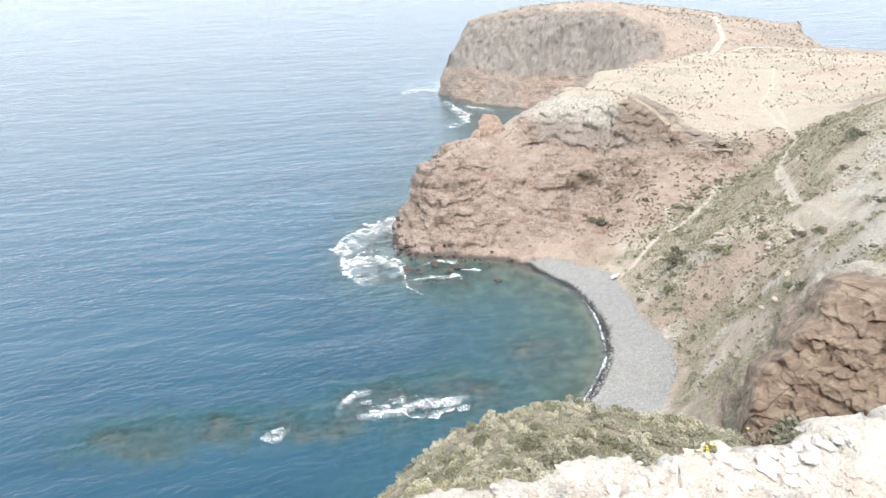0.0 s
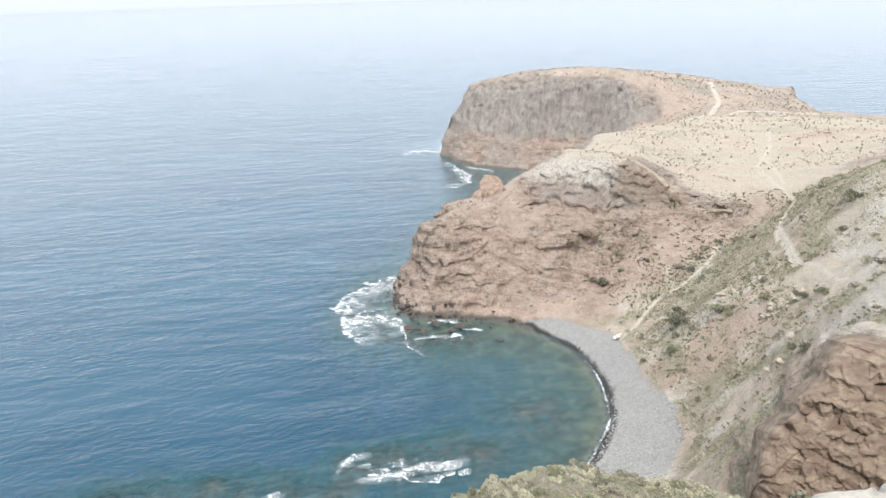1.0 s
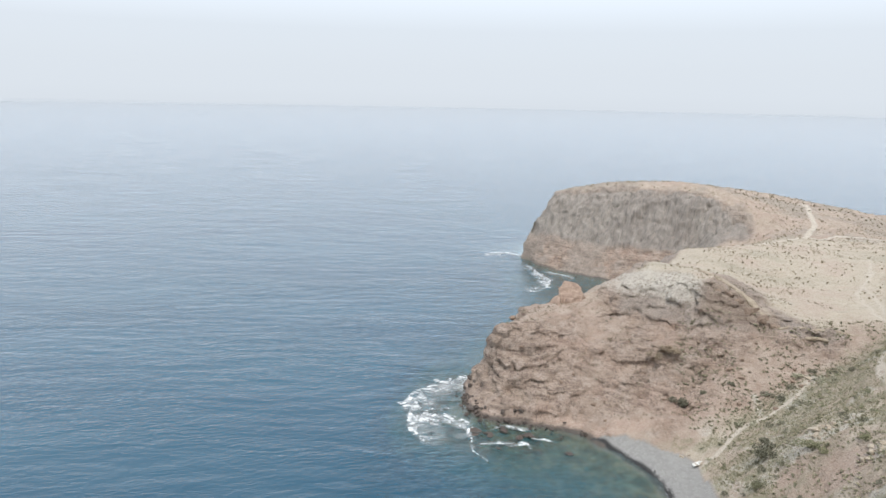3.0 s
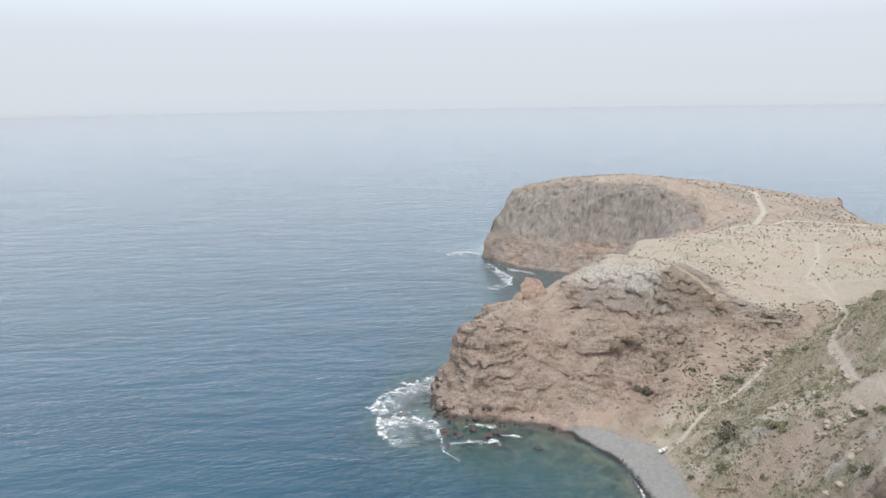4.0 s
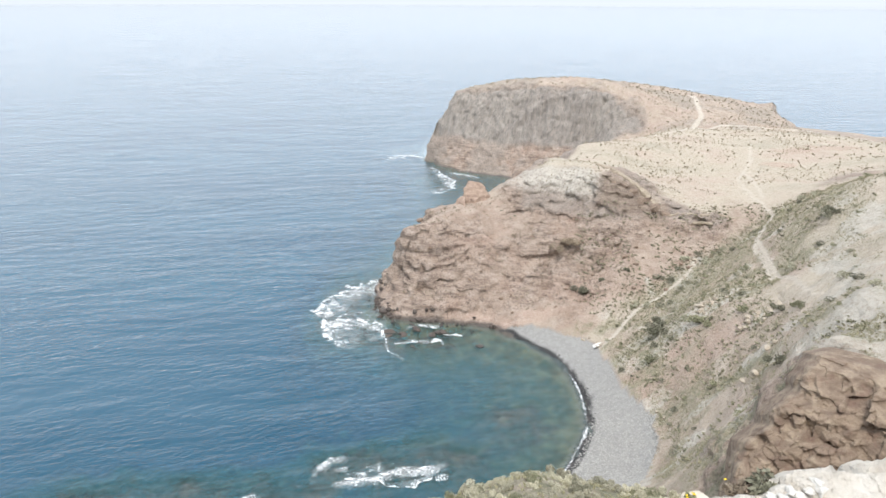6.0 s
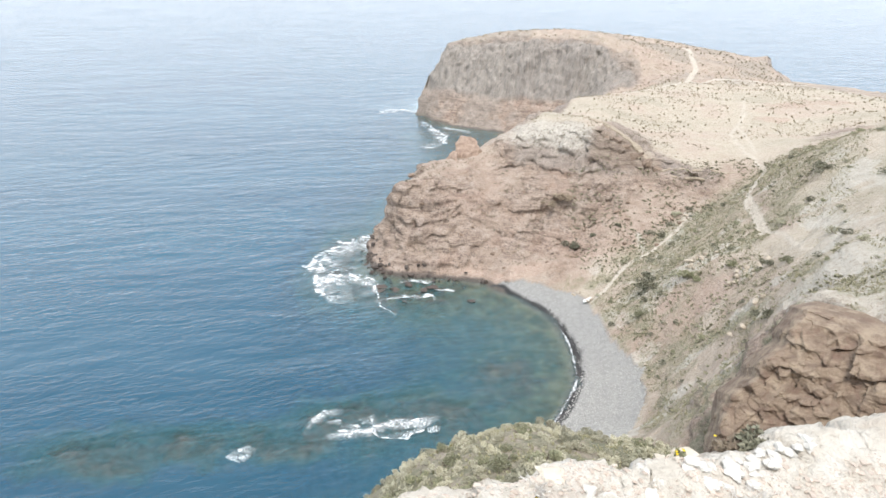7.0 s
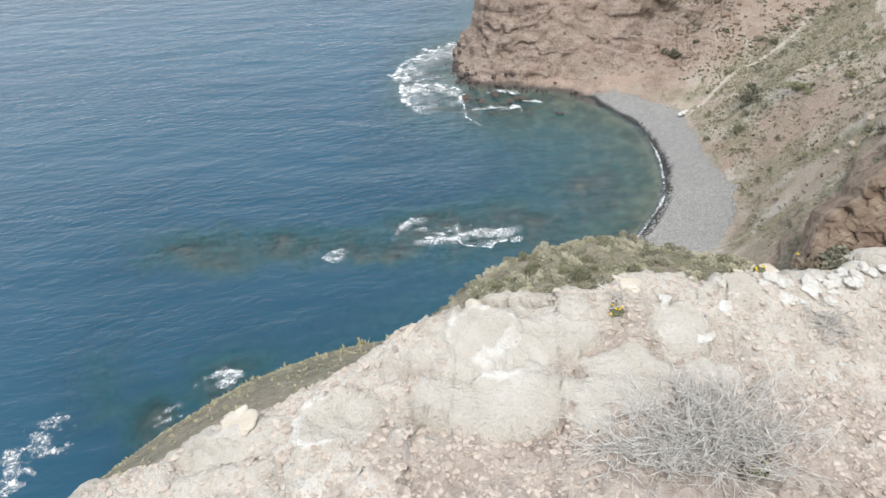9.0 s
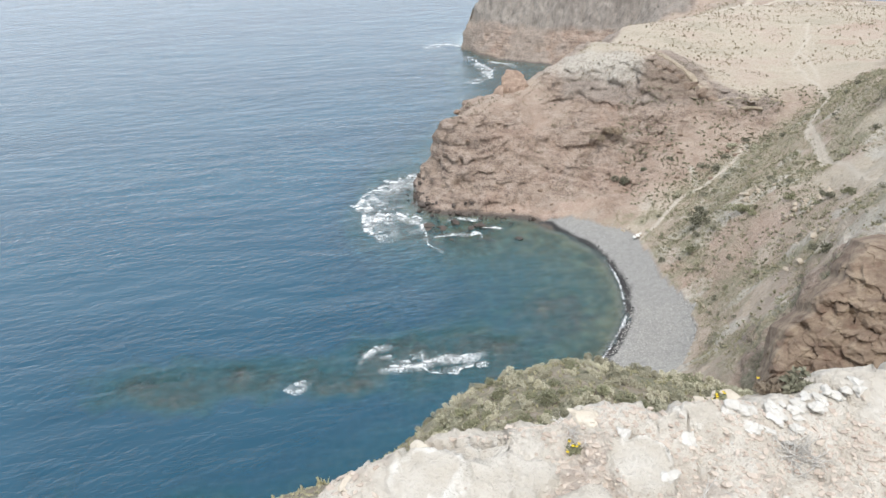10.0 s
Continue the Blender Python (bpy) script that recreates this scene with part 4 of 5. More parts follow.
tufts("hillside_tussocks", spots_in(17000, 34, 108, 62, 170, lambda x, y: mask_at("path", x, y) < 0.2 and mask_at("shingle", x, y) < 0.2 and ground_z(x, y) > 2.5 and mask_at("grass", x, y) + 0.3 * random.random() > 0.4, 23), 0.17, 0.19,
      leaf_material("hillside_grass", (0.24, 0.225, 0.145), (0.42, 0.385, 0.27)), "dry grass and herbs of the hillside")
tufts("hillside_scrub", spots_in(2600, 38, 108, 74, 170, lambda x, y: mask_at("path", x, y) < 0.2 and mask_at("shingle", x, y) < 0.2 and ground_z(x, y) > 3 and mask_at("pale", x, y) < 0.8 and vnoise(x / 5.0, y / 4.0, 0, 66) > -0.25, 28), 0.40, 0.20,
      leaf_material("hillside_scrub_leaves", (0.20, 0.19, 0.12), (0.36, 0.335, 0.23)), "olive and brown scrub clumps of the hillside", 14)
tufts("shoulder_grass", spots_in(6500, -16, 26, 9, 42, lambda x, y: ground_z(x, y) > 40, 24), 0.10, 0.16, leaf_material("shoulder_herbs", (0.29, 0.28, 0.16), (0.52, 0.48, 0.33)), "dry green grass between the shrubs of the shoulder", 6)
tufts("rim_grass", spots_in(15000, -15, 10, 1, 20, lambda x, y: 5 < math.hypot(x, y) < 20 and ground_z(x, y) < 71, 26), 0.055, 0.03, leaf_material("rim_herbs", (0.30, 0.28, 0.17), (0.48, 0.44, 0.30)), "short dry grass on the steep slope under the rim", 6)
tufts("headland_tussocks", spots_in(1500, -6, 80, 146, 182, lambda x, y: ground_z(x, y) > 4 and vnoise(x / 6.0, y / 6.0, 0, 9) > -0.1, 25), 0.22, 0.25, M_TUFT_DARK, "small dry tussocks on the reddish headland")

# ---- rocks ----
M_ROCK_DARK = plain("wet_dark_rock", (0.045, 0.037, 0.032), (0.13, 0.10, 0.082), 1.2, 0.7, 0.6, 0.1, 0.4)
M_ROCK_BROWN = plain("brown_rock", (0.16, 0.11, 0.08), (0.38, 0.28, 0.21), 0.9, 0.9, 0.8, 0.2, 0.3)
M_ROCK_PALE = plain("pale_rock", (0.32, 0.26, 0.195), (0.56, 0.49, 0.395), 1.5, 0.9, 0.7, 0.1, 0.2)
rock("rock_outcrop", (-1.2, 171.5, 18.6), (0.9, 0.9, 0.8), M_ROCK_BROWN, 6, "small brown rock knob on the headland's brow", level=3, rough=0.4, sink=0.5)
r = np.random.default_rng(31)
foot = resample([(x, y, 0) for x, y in HEADLAND_WATER[:6]], 0.9)
for k, (x, y, _) in enumerate(foot):
    for j in range(2 if k > 20 else 1):
        s = r.uniform(0.25, 0.75) * (1.35 if k > 20 else 1.0)
        dx, dy = r.normal(0, 1.4, 2)
        rock("shore_rock", (x + dx, y + dy - 0.6, max(float(ground_z(x + dx, y + dy)), -0.5) - 0.1), (s, s * r.uniform(0.6, 1), s * r.uniform(0.4, 0.8)), M_ROCK_DARK, 300 + 2 * k + j,
             "dark wet rock at the headland's foot", group="rocks at the waterline", level=3, broken=True, turn=r.uniform(0, 360))
for k in range(16):
    x, y = -3 + r.normal(0, 6), 141.5 + r.normal(0, 2.5)
    s = r.uniform(0.4, 1.1)
    rock("reef_rock", (x, y, -0.35), (s * 1.4, s, s * 0.5), M_ROCK_DARK, 400 + k, "dark rock awash off the headland", group="rocks awash", level=3, broken=True, turn=r.uniform(0, 360))
for k, (x, y, s) in enumerate([(55.8, 121.7, 1.6), (57.5, 121.2, 1.2), (54.6, 122.4, 1.1), (59.2, 120.6, 0.9), (65.9, 153.3, 1.0), (64.6, 151.5, 0.8), (60.1, 109.5, 1.5), (61.5, 108.6, 1.2), (58.8, 110.6, 1.1), (55.0, 95.1, 1.4), (56.3, 94.2, 1.0),
                               (50.2, 92.1, 1.2), (51.3, 91.2, 0.9), (62.8, 108.0, 1.0), (35.3, 135.6, 1.0), (36.8, 135.7, 0.8), (40.4, 133.9, 0.5), (42.5, 106, 0.8), (42.8, 103, 0.6)]):
    rock("boulder", (x, y, float(ground_z(x, y)) - 0.3 * s), (s * 0.8, s * 0.5, s * 0.4), M_ROCK_PALE, 500 + k, "pale broken limestone rock on the slope", group="pale rocks of the slope", level=3, broken=True, turn=r.uniform(0, 360))
for k, (x, y) in enumerate(spots_in(40, 0, 70, 144, 172, lambda x, y: 2 < ground_z(x, y) < 19 and math.hypot(x - 34.7, y - 158) > 6, 33, 1.5)):
    s = r.uniform(0.25, 0.6)
    rock("boulder", (x, y, float(ground_z(x, y)) - 0.15), (s * 1.3, s, s * 0.8), M_ROCK_BROWN, 600 + k % 12, "brown fallen rock on the headland's slope", group="fallen rocks", level=3, broken=True, turn=r.uniform(0, 360))


for k in range(70):
    cx, cy, a_, b_ = WHITE_SPOTS[(0, 0, 0, 1, 1, 1, 2, 4, 5, 6)[k % 10]]
    x, y = cx + r.normal(0, 0.55 * a_), cy + r.normal(0, 0.55 * b_)
    s = r.uniform(0.2, 0.62) * (0.7 if a_ < 1.6 else 1.0)
    rock("boulder", (x, y, float(ground_z(x, y)) - 0.25 * s), (s * 1.2, s * 0.8, s * 0.6), M_ROCK_PALE, 540 + k % 20, "pale broken limestone rock on the slope", group="pale rocks of the slope", level=3, broken=True, turn=r.uniform(0, 360))


def crag_material():
    m = material("weathered_crag", 0.95)
    n = Nodes(m)
    p = n.place(space="World")
    beds = n.noise(n.place((0.5, 0.5, 2.0), space="World"), 0.7, 8, 0.7, 0.6)
    blot = n.noise(p, 0.5, 6, 0.65)
    fine = n.noise(p, 3.0, 7, 0.72)
    c = n.mix(n.ramp(beds, (0.36, 0.0), (0.62, 1.0)), (0.155, 0.110, 0.082), (0.285, 0.218, 0.157))
    c = n.mix(n.ramp(blot, (0.5, 0.0), (0.66, 0.8)), c, (0.35, 0.28, 0.205))
    c = n.mix(n.ramp(blot, (0.34, 0.7), (0.45, 0.0)), c, (0.175, 0.112, 0.083))
    c = n.mix(n.ramp(fine, (0.36, 0.6), (0.43, 0.0)), c, (0.18, 0.12, 0.09))
    n.out(c, None, n.bump(n.math("ADD", n.math("MULTIPLY", blot, 0.5), n.math("MULTIPLY", fine, 0.5)), 0.8, 0.25))
    return m


M_CRAG = crag_material()


def mass(name, label, group, spots, mat, seed, level=5, category="rock"):
    """One body of rock built up from several broken masses."""
    x0, y0, z0 = spots[0][:3]
    e = thing(name, pose(x0, y0, z0), label, category, group)
    for k, (x, y, z, sx_, sy_, sz_) in enumerate(spots):
        ob = mesh_object("rock_face", chunk_verts(level, (sx_, sy_, sz_), seed + k), SPHERES[level][1], mat, e)
        ob.matrix_basis = pose(x - x0, y - y0, z - z0, 0, 0, (seed * 37 + k * 71) % 90 - 45)
    return e


def on_ray(az, el, r):
    """A place at a compass angle, a dip below the eye's level and a plan distance."""
    return (r * math.sin(radians(az)), r * math.cos(radians(az)), 75 - r * math.tan(radians(el)))


def crag_sheet():
    """The crag: a steep broken face with ribs, clefts and worn beds."""
    els = [24.6, 25.4, 26.4, 28.0, 30.0, 33.0, 36.0, 39.0, 41.0]
    lefts = [33.4, 32.4, 32.0, 31.5, 30.5, 28.3, 28.3, 28.8, 29.2]
    dists = [84.0, 80.0, 77.0, 75.0, 72.5, 69.5, 66.5, 63.0, 60.5]
    el, s = np.meshgrid(np.linspace(24.6, 41.0, 260), np.linspace(0, 1, 300) ** 1.5, indexing="ij")
    left = np.interp(el, els, lefts) + 0.5 * fbm(el / 1.5, 0 * el + 4, 0, 3, 801)
    az = left + s * (48 - left)
    R = np.interp(el, els, dists) + 6.0 * (np.maximum(0.09 - s, 0) / 0.09) ** 2 + 0.12 * (az - 34)
    a, e = np.radians(az), np.radians(el)
    X, Y, Z = R * np.sin(a), R * np.cos(a), 75 - R * np.tan(e)
    wx = X + 1.2 * fbm(X / 4, Y / 4, Z / 4, 3, 811)
    wz = Z + 1.2 * fbm(X / 4, Y / 4, Z / 4 + 30, 3, 812)
    big = facets(wx / 6.5 + 0.2 * wz / 6.5, Y / 6.5, wz / 8, 813, 0.7, 0.05)
    mid = facets(wx / 2.6 - 0.25 * wz / 2.6, Y / 2.6, wz / 2.2, 814, 0.9, 0.06)
    small = facets(X / 1.1, Y / 1.1, Z / 0.9 + 0.2 * wx, 815, 0.9, 0.1)
    beds = smooth(-0.35, 0.35, vnoise(wz / 0.9 + 0.3 * wx, X / 6, Y / 6, 816)) - 0.5
    fine = fbm(X / 1.3, Y / 1.3, Z / 1.3, 5, 817)
    out = 1.5 * big + 0.55 * mid + 0.2 * small + 0.2 * beds + 0.5 * fine + 1.1 * fbm(X / 4.5, Y / 4.5, Z / 4.5, 3, 819, True)
    out = out * smooth(24.6, 27.0, el) * (0.2 + 0.8 * smooth(0.0, 0.12, s))
    X, Y = X - out * np.sin(a) * 0.85 - 0.35 * out, Y - out * np.cos(a) * 0.85
    Z = Z + 0.25 * out
    e = thing("crag", pose(float(X[-1, 150]), float(Y[-1, 150]), float(Z[-1, 150])), "tawny brown weathered rock crag on the slope", "rock")
    base = np.array(e.matrix_basis.translation)
    for c0, c1 in ((0, 110), (110, 205), (205, X.shape[1] - 1)):
        part_ = np.stack([X[:, c0:c1 + 1], Y[:, c0:c1 + 1], Z[:, c0:c1 + 1]], -1)
        used, faces = grid_cells(part_[..., 0], np.ones((part_.shape[0] - 1, part_.shape[1] - 1), bool))
        mesh_object("rock_face", part_.reshape(-1, 3) - base, faces, M_CRAG, e)
    return e


crag_sheet()
M_FACE = plain("reddish_face_rock", (0.24, 0.165, 0.125), (0.50, 0.375, 0.29), 0.7, 0.95, 0.9, 0.3)
mass("rock_outcrop", "reddish brown rock knob on the headland's seaward edge", "", [(12.8, 183.0, 20.2, 4.4, 3.6, 6.4), (10.0, 181.5, 18.6, 3.4, 3.2, 5.2), (16.2, 182.5, 19.0, 4.0, 3.2, 4.6), (7.0, 180.0, 16.6, 2.8, 2.8, 3.6)], M_FACE, 1650, 5)
band = [(*polar(a, R_, z_), w, 1.6, h) for a, R_, z_, w, h in [(15.0, 184.5, 28.6, 2.0, 1.3), (15.9, 183.5, 27.4, 2.4, 1.9), (16.8, 182.4, 26.2, 2.6, 2.2), (17.7, 181.4, 24.9, 2.6, 2.3), (18.6, 180.4, 23.7, 2.6, 2.1), (19.5, 179.4, 22.5, 2.4, 1.7), (20.3, 178.6, 21.6, 1.8, 1.2)]]
M_BAND = plain("dark_bank_rock", (0.18, 0.13, 0.098), (0.36, 0.275, 0.21), 0.8, 0.95, 0.9, 0.3)
mass("rock_bank", "dark brown rock bank under the plateau's edge", "", band, M_BAND, 1300, 4)
def slab_edge(name, line, out, thick, seed, mat, label):
    """A hard bed that juts from the slope: a ragged lip with a flat top and an undercut."""
    pts = resample([(*polar(a, R_, 0)[:2], dz) for a, R_, dz in line], 0.35)
    n = len(pts)
    t = np.gradient(pts[:, :2], axis=0)
    nrm = np.stack([t[:, 1], -t[:, 0]], 1) / np.hypot(*t.T)[:, None]
    k = np.arange(n) * 0.35
    ragged = 0.7 * fbm(k / 2.2, 0 * k, 0, 4, seed) + 0.5 * np.round(1.5 * vnoise(k / 1.7, 0 * k + 3, 0, seed + 1)) / 1.5
    z = ground_z(pts[:, 0], pts[:, 1]) + pts[:, 2]
    z = np.convolve(np.pad(z, 4, "edge"), np.ones(9) / 9, "valid") + 0.12 * fbm(k / 1.3, 0 * k, 0, 3, seed + 2)
    rows = []
    for o, dz in ((-3.0, -0.25), (-1.5, 0.05), (-0.4, 0.12), (0.15, 0.0), (0.22, -0.35), (0.05, -0.7), (-0.4, -1.0), (-1.2, -1.6)):
        d = o * out + ragged * out * (0.9 if o > -1 else 0.3)
        rows.append(np.stack([pts[:, 0] + nrm[:, 0] * d, pts[:, 1] + nrm[:, 1] * d, z + dz * thick + 0.05 * fbm(k / 0.7, 0 * k + o, 0, 3, seed + 5)], 1))
    V = np.array(rows)
    used, faces = grid_cells(V[..., 0], np.ones((len(rows) - 1, n - 1), bool))
    return tagged(mesh_object(name, V.reshape(-1, 3), faces, mat, shade=False), label, "rock")


M_BED = plain("tan_limestone_bed", (0.28, 0.225, 0.165), (0.46, 0.39, 0.30), 0.9, 0.95, 0.8, 0.15)
slab_edge("rock_shelf", [(20.6, 178.2, 0.0), (22.4, 179.4, 0.05), (24.4, 181.0, 0.05), (26.6, 182.8, 0.0)], 0.8, 0.8, 611, M_BED, "pale jutting limestone bed along the plateau's edge")
slab_edge("rock_shelf", [(21.2, 176.4, -0.05), (22.8, 177.2, 0.0), (24.2, 178.4, -0.05)], 0.6, 0.6, 621, M_BED, "thin jutting limestone bed below the plateau's edge")
slab_edge("rock_shelf", [(13.9, 189.2, 0.0), (15.2, 186.8, 0.1), (16.4, 184.8, 0.1), (18.2, 182.2, 0.1), (19.8, 179.6, 0.05), (20.8, 178.0, 0.0)], 0.9, 1.3, 631, M_BED, "pale hard bed capping the dark rock bank")


def pebbles(name, spots, sizes, z, mat, label, seed, parent=None):
    """Stones past counting as one mesh."""
    r = np.random.default_rng(seed)
    kinds = [rock_verts(1, (1.25, 0.85, 0.5), seed + k, 0.55, 4) for k in range(8)]
    fc = SPHERES[1][1]
    n = len(spots)
    which = r.integers(0, 8, n)
    a = r.uniform(0, 6.283, n)
    V = np.array(kinds)[which] * (sizes * r.uniform(0.8, 1.2, n))[:, None, None]
    ca, sa = np.cos(a)[:, None], np.sin(a)[:, None]
    X, Y = V[..., 0] * ca - V[..., 1] * sa, V[..., 0] * sa + V[..., 1] * ca
    V = np.stack([X + spots[:, :1], Y + spots[:, 1:2], V[..., 2] + z[:, None]], -1)
    F = (fc[None] + (np.arange(n) * len(kinds[0]))[:, None, None]).reshape(-1, 3)
    ob = mesh_object(name, V.reshape(-1, 3), F, mat, parent, shade=False)
    return tagged(ob, label, "stones", kind="stuff")


bs = np.array(spots_in(4200, 17, 44, 84, 145, lambda x, y: mask_at("shingle", x, y) > 0.5 and line_distance(np.array(x), np.array(y), BEACH_WATER) > 0.3 and random.random() < 0.25 + 0.75 * min(1, max(0, (128 - y) / 20)), 41))
random.seed(4)
bsz = 0.07 + 0.10 * rng.random(len(bs)) ** 3 + 0.08 * rng.random(len(bs)) * (bs[:, 1] < 108)
pebbles("beach_shingle", bs, bsz, ground_z(bs[:, 0], bs[:, 1]) + 0.02, island("beach_stones", (0.37, 0.36, 0.335), (0.45, 0.44, 0.41)), "grey rounded stones of the shingle beach", 43)
ws = resample([(x, y, 0) for x, y in BEACH_WATER[1:-1]], 0.12)[:, :2]
ws = np.concatenate([ws + rng.normal(0, 0.45, ws.shape) for _ in range(3)])
pebbles("wet_shingle", ws, 0.12 + 0.14 * rng.random(len(ws)), ground_z(ws[:, 0], ws[:, 1]), island("wet_beach_stones", (0.015, 0.015, 0.017), (0.06, 0.058, 0.056), 0.5), "dark wet stones along the waterline", 47)

# ---- foam ----
M_FOAM = material("sea_foam", 0.9)
nf = Nodes(M_FOAM)
nf.out((0.80, 0.82, 0.82))
nf.put(nf.bsdf.inputs["Alpha"], nf.math("MULTIPLY", nf.attr("froth"), nf.ramp(nf.noise(nf.place(space="World"), 4.0, 4, 0.7), (0.34, 0.5), (0.58, 1.0))))


def foam(name, cx, cy, rx, ry, turn, seed, label, cellsize=0.10, fill=0.5, lace=1.1):
    """A lacy patch of foam on the water: threads and blots with holes between."""
    nx, ny = int(2 * rx / cellsize), int(2 * ry / cellsize)
    U, V = np.meshgrid(np.linspace(-1, 1, nx), np.linspace(-1, 1, ny))
    X, Y = U * rx, V * ry
    wx = 0.8 * fbm(X / 2, Y / 2, 0, 3, seed + 1)
    wy = 0.8 * fbm(X / 2, Y / 2, 5, 3, seed + 2)
    web = np.minimum(np.abs(fbm((X + wx) / lace, (Y + wy) / (lace * 0.7), 0, 3, seed)), 0.8 * np.abs(fbm((X - wy) / (lace * 0.6), (Y + wx) / (lace * 0.45), 3, 3, seed + 7)))
    blot = fbm(X / 2.4, Y / 1.3, 0, 4, seed + 9)
    edge = 0.75 - (U**2 + V**2) + 1.0 * fbm(X / 2.2, Y / 1.6, 0, 4, seed + 4)
    body = smooth(0.0, 0.9, edge) * (fill + blot * 1.2)
    thread = smooth(0.075, 0.012, web / np.clip(body, 0.05, 1.3)) * smooth(0.05, 0.6, body)
    solid = 0.9 * smooth(1.35, 2.1, body + 0.5 * fbm(X / 0.9, Y / 0.6, 0, 3, seed + 5))
    froth = np.clip(np.maximum(thread, solid) + 0.30 * smooth(0.2, 1.1, body), 0, 1) * smooth(0.0, 0.3, edge) * smooth(1.0, 0.8, U**2 + V**2)
    keep = (froth > 0.03)[:-1, :-1]
    used, faces = grid_cells(X, keep)
    c, s = math.cos(radians(turn)), math.sin(radians(turn))
    x, y = X.ravel()[used], Y.ravel()[used]
    z = 0.05 + 0.05 * froth.ravel()[used]
    ob = mesh_object(name, np.stack([cx + x * c - y * s, cy + x * s + y * c, z], 1), faces, M_FOAM)
    set_attr(ob.data, "froth", froth.ravel()[used])
    return tagged(ob, label, "foam", kind="stuff")


def foam_front(name, line, width, seed, label, trail=0.0, side=1, cellsize=0.12):
    """Foam along a breaking edge: a bright ragged line, with lace trailing off to one side."""
    pts = resample([(x, y, 0) for x, y in line], 1.0)[:, :2]
    reach = width * 2.2 + trail
    x0, y0 = pts.min(0) - reach
    x1, y1 = pts.max(0) + reach
    X, Y = np.meshgrid(np.arange(x0, x1, cellsize), np.arange(y0, y1, cellsize))
    wx, wy = (0.6 + 1.3 * width) * fbm(X / 2.6, Y / 2.6, 0, 5, seed), (0.6 + 1.3 * width) * fbm(X / 2.6, Y / 2.6, 7, 5, seed + 1)
    d = line_distance(X + wx, Y + wy, [tuple(p) for p in pts])
    near = np.full(X.shape, 1e9)
    lee = np.zeros(X.shape)
    for a, b in zip(pts[:-1], pts[1:]):
        q = np.hypot(X - (a[0] + b[0]) / 2, Y - (a[1] + b[1]) / 2)
        cross = ((b[0] - a[0]) * (Y - a[1]) - (b[1] - a[1]) * (X - a[0])) * side
        lee = np.where(q < near, cross, lee)
        near = np.minimum(near, q)
    bright = smooth(width, 0.25 * width, d + 0.5 * width * fbm(X / 0.8, Y / 0.6, 0, 3, seed + 2))
    froth = bright * (0.25 + 0.85 * smooth(-0.3, 0.2, fbm(X / 0.9, Y / 0.7, 3, 3, seed + 3))) * (0.2 + 0.8 * smooth(-0.35, 0.12, fbm(X / 3.2, Y / 2.6, 9, 3, seed + 8)))
    if trail:
        web = np.minimum(np.abs(fbm((X + wx) / 1.1, (Y + wy) / 0.8, 0, 3, seed + 4)), 0.8 * np.abs(fbm((X - wy) / 0.7, (Y + wx) / 0.5, 3, 3, seed + 5)))
        body = smooth(trail, 0.1 * trail, d) * smooth(-0.3, 0.6, lee) * smooth(-0.5, 0.25, fbm(X / 3, Y / 2.4, 0, 3, seed + 6))
        froth = np.maximum(froth, body * np.maximum(smooth(0.13, 0.02, web), 0.34))
    froth = np.clip(froth, 0, 1)
    used, faces = grid_cells(X, (froth > 0.03)[:-1, :-1])
    fr = froth.ravel()[used]
    ob = mesh_object(name, np.stack([X.ravel()[used], Y.ravel()[used], 0.05 + 0.05 * fr], 1), faces, M_FOAM)
    set_attr(ob.data, "froth", fr)
    return tagged(ob, label, "foam", kind="stuff")


foam_front("foam_point", [(-12.5, 174), (-17, 171.5), (-21, 168), (-24, 163.5), (-25.6, 157), (-25, 150), (-22.6, 143), (-21.6, 140.5)], 2.1, 160, "white breaking surf round the headland's point", 8.0, 1, 0.14)
foam_front("foam_point", [(-23, 148), (-19, 150), (-14.5, 149.5), (-11, 147.5), (-9.4, 143.5)], 1.5, 170, "white wash curling in off the headland's point", 4.0, -1, 0.12)
foam_front("foam_point", [(-9, 141), (-8.2, 136.5), (-6, 132.5), (-4.6, 131.2)], 0.4, 175, "thin broken wash over the sunken ledge", 0.0, 1, 0.1)
foam_front("foam_cove", [(-6.5, 138), (-3, 139.5), (0, 139)], 0.38, 180, "thin surf over the rocks of the cove", 1.5, 1, 0.1)
foam_front("foam_cove", [(0.4, 138.6), (2.2, 139.6), (4, 138.8)], 0.7, 183, "white surf on a rock of the cove", 1.0, 1, 0.1)
foam_front("foam_cove", [(4.5, 143.5), (6.5, 142.5), (8, 141.5)], 0.35, 186, "thin surf over the rocks of the cove", 1.2, 1, 0.1)
foam_front("foam_cove", [(-5.5, 146), (-1, 147), (3, 146)], 0.35, 189, "thin surf over the rocks of the cove", 1.5, 1, 0.1)
foam_front("foam_reef", [(-19, 93.5), (-18.3, 96), (-16.4, 97.8), (-14.8, 98.2)], 0.4, 192, "white crest breaking on the reef's end", 2.0, -1, 0.08)
foam_front("foam_reef", [(-13, 92), (-9, 92.6), (-5, 94.4), (-1, 95), (1.5, 95.6)], 0.36, 195, "white line of surf across the reef", 2.8, -1, 0.08)
foam_front("foam_reef", [(-8.5, 92.2), (-6, 90.6), (-2.5, 90.4), (0.8, 92), (2, 94)], 0.28, 198, "white line of surf across the reef", 1.4, 1, 0.08)
foam_front("foam_far", [(2, 326), (-5, 331), (-12, 331), (-17, 326)], 1.3, 201, "surf at the foot of the far headland", 5.0, 1, 0.3)
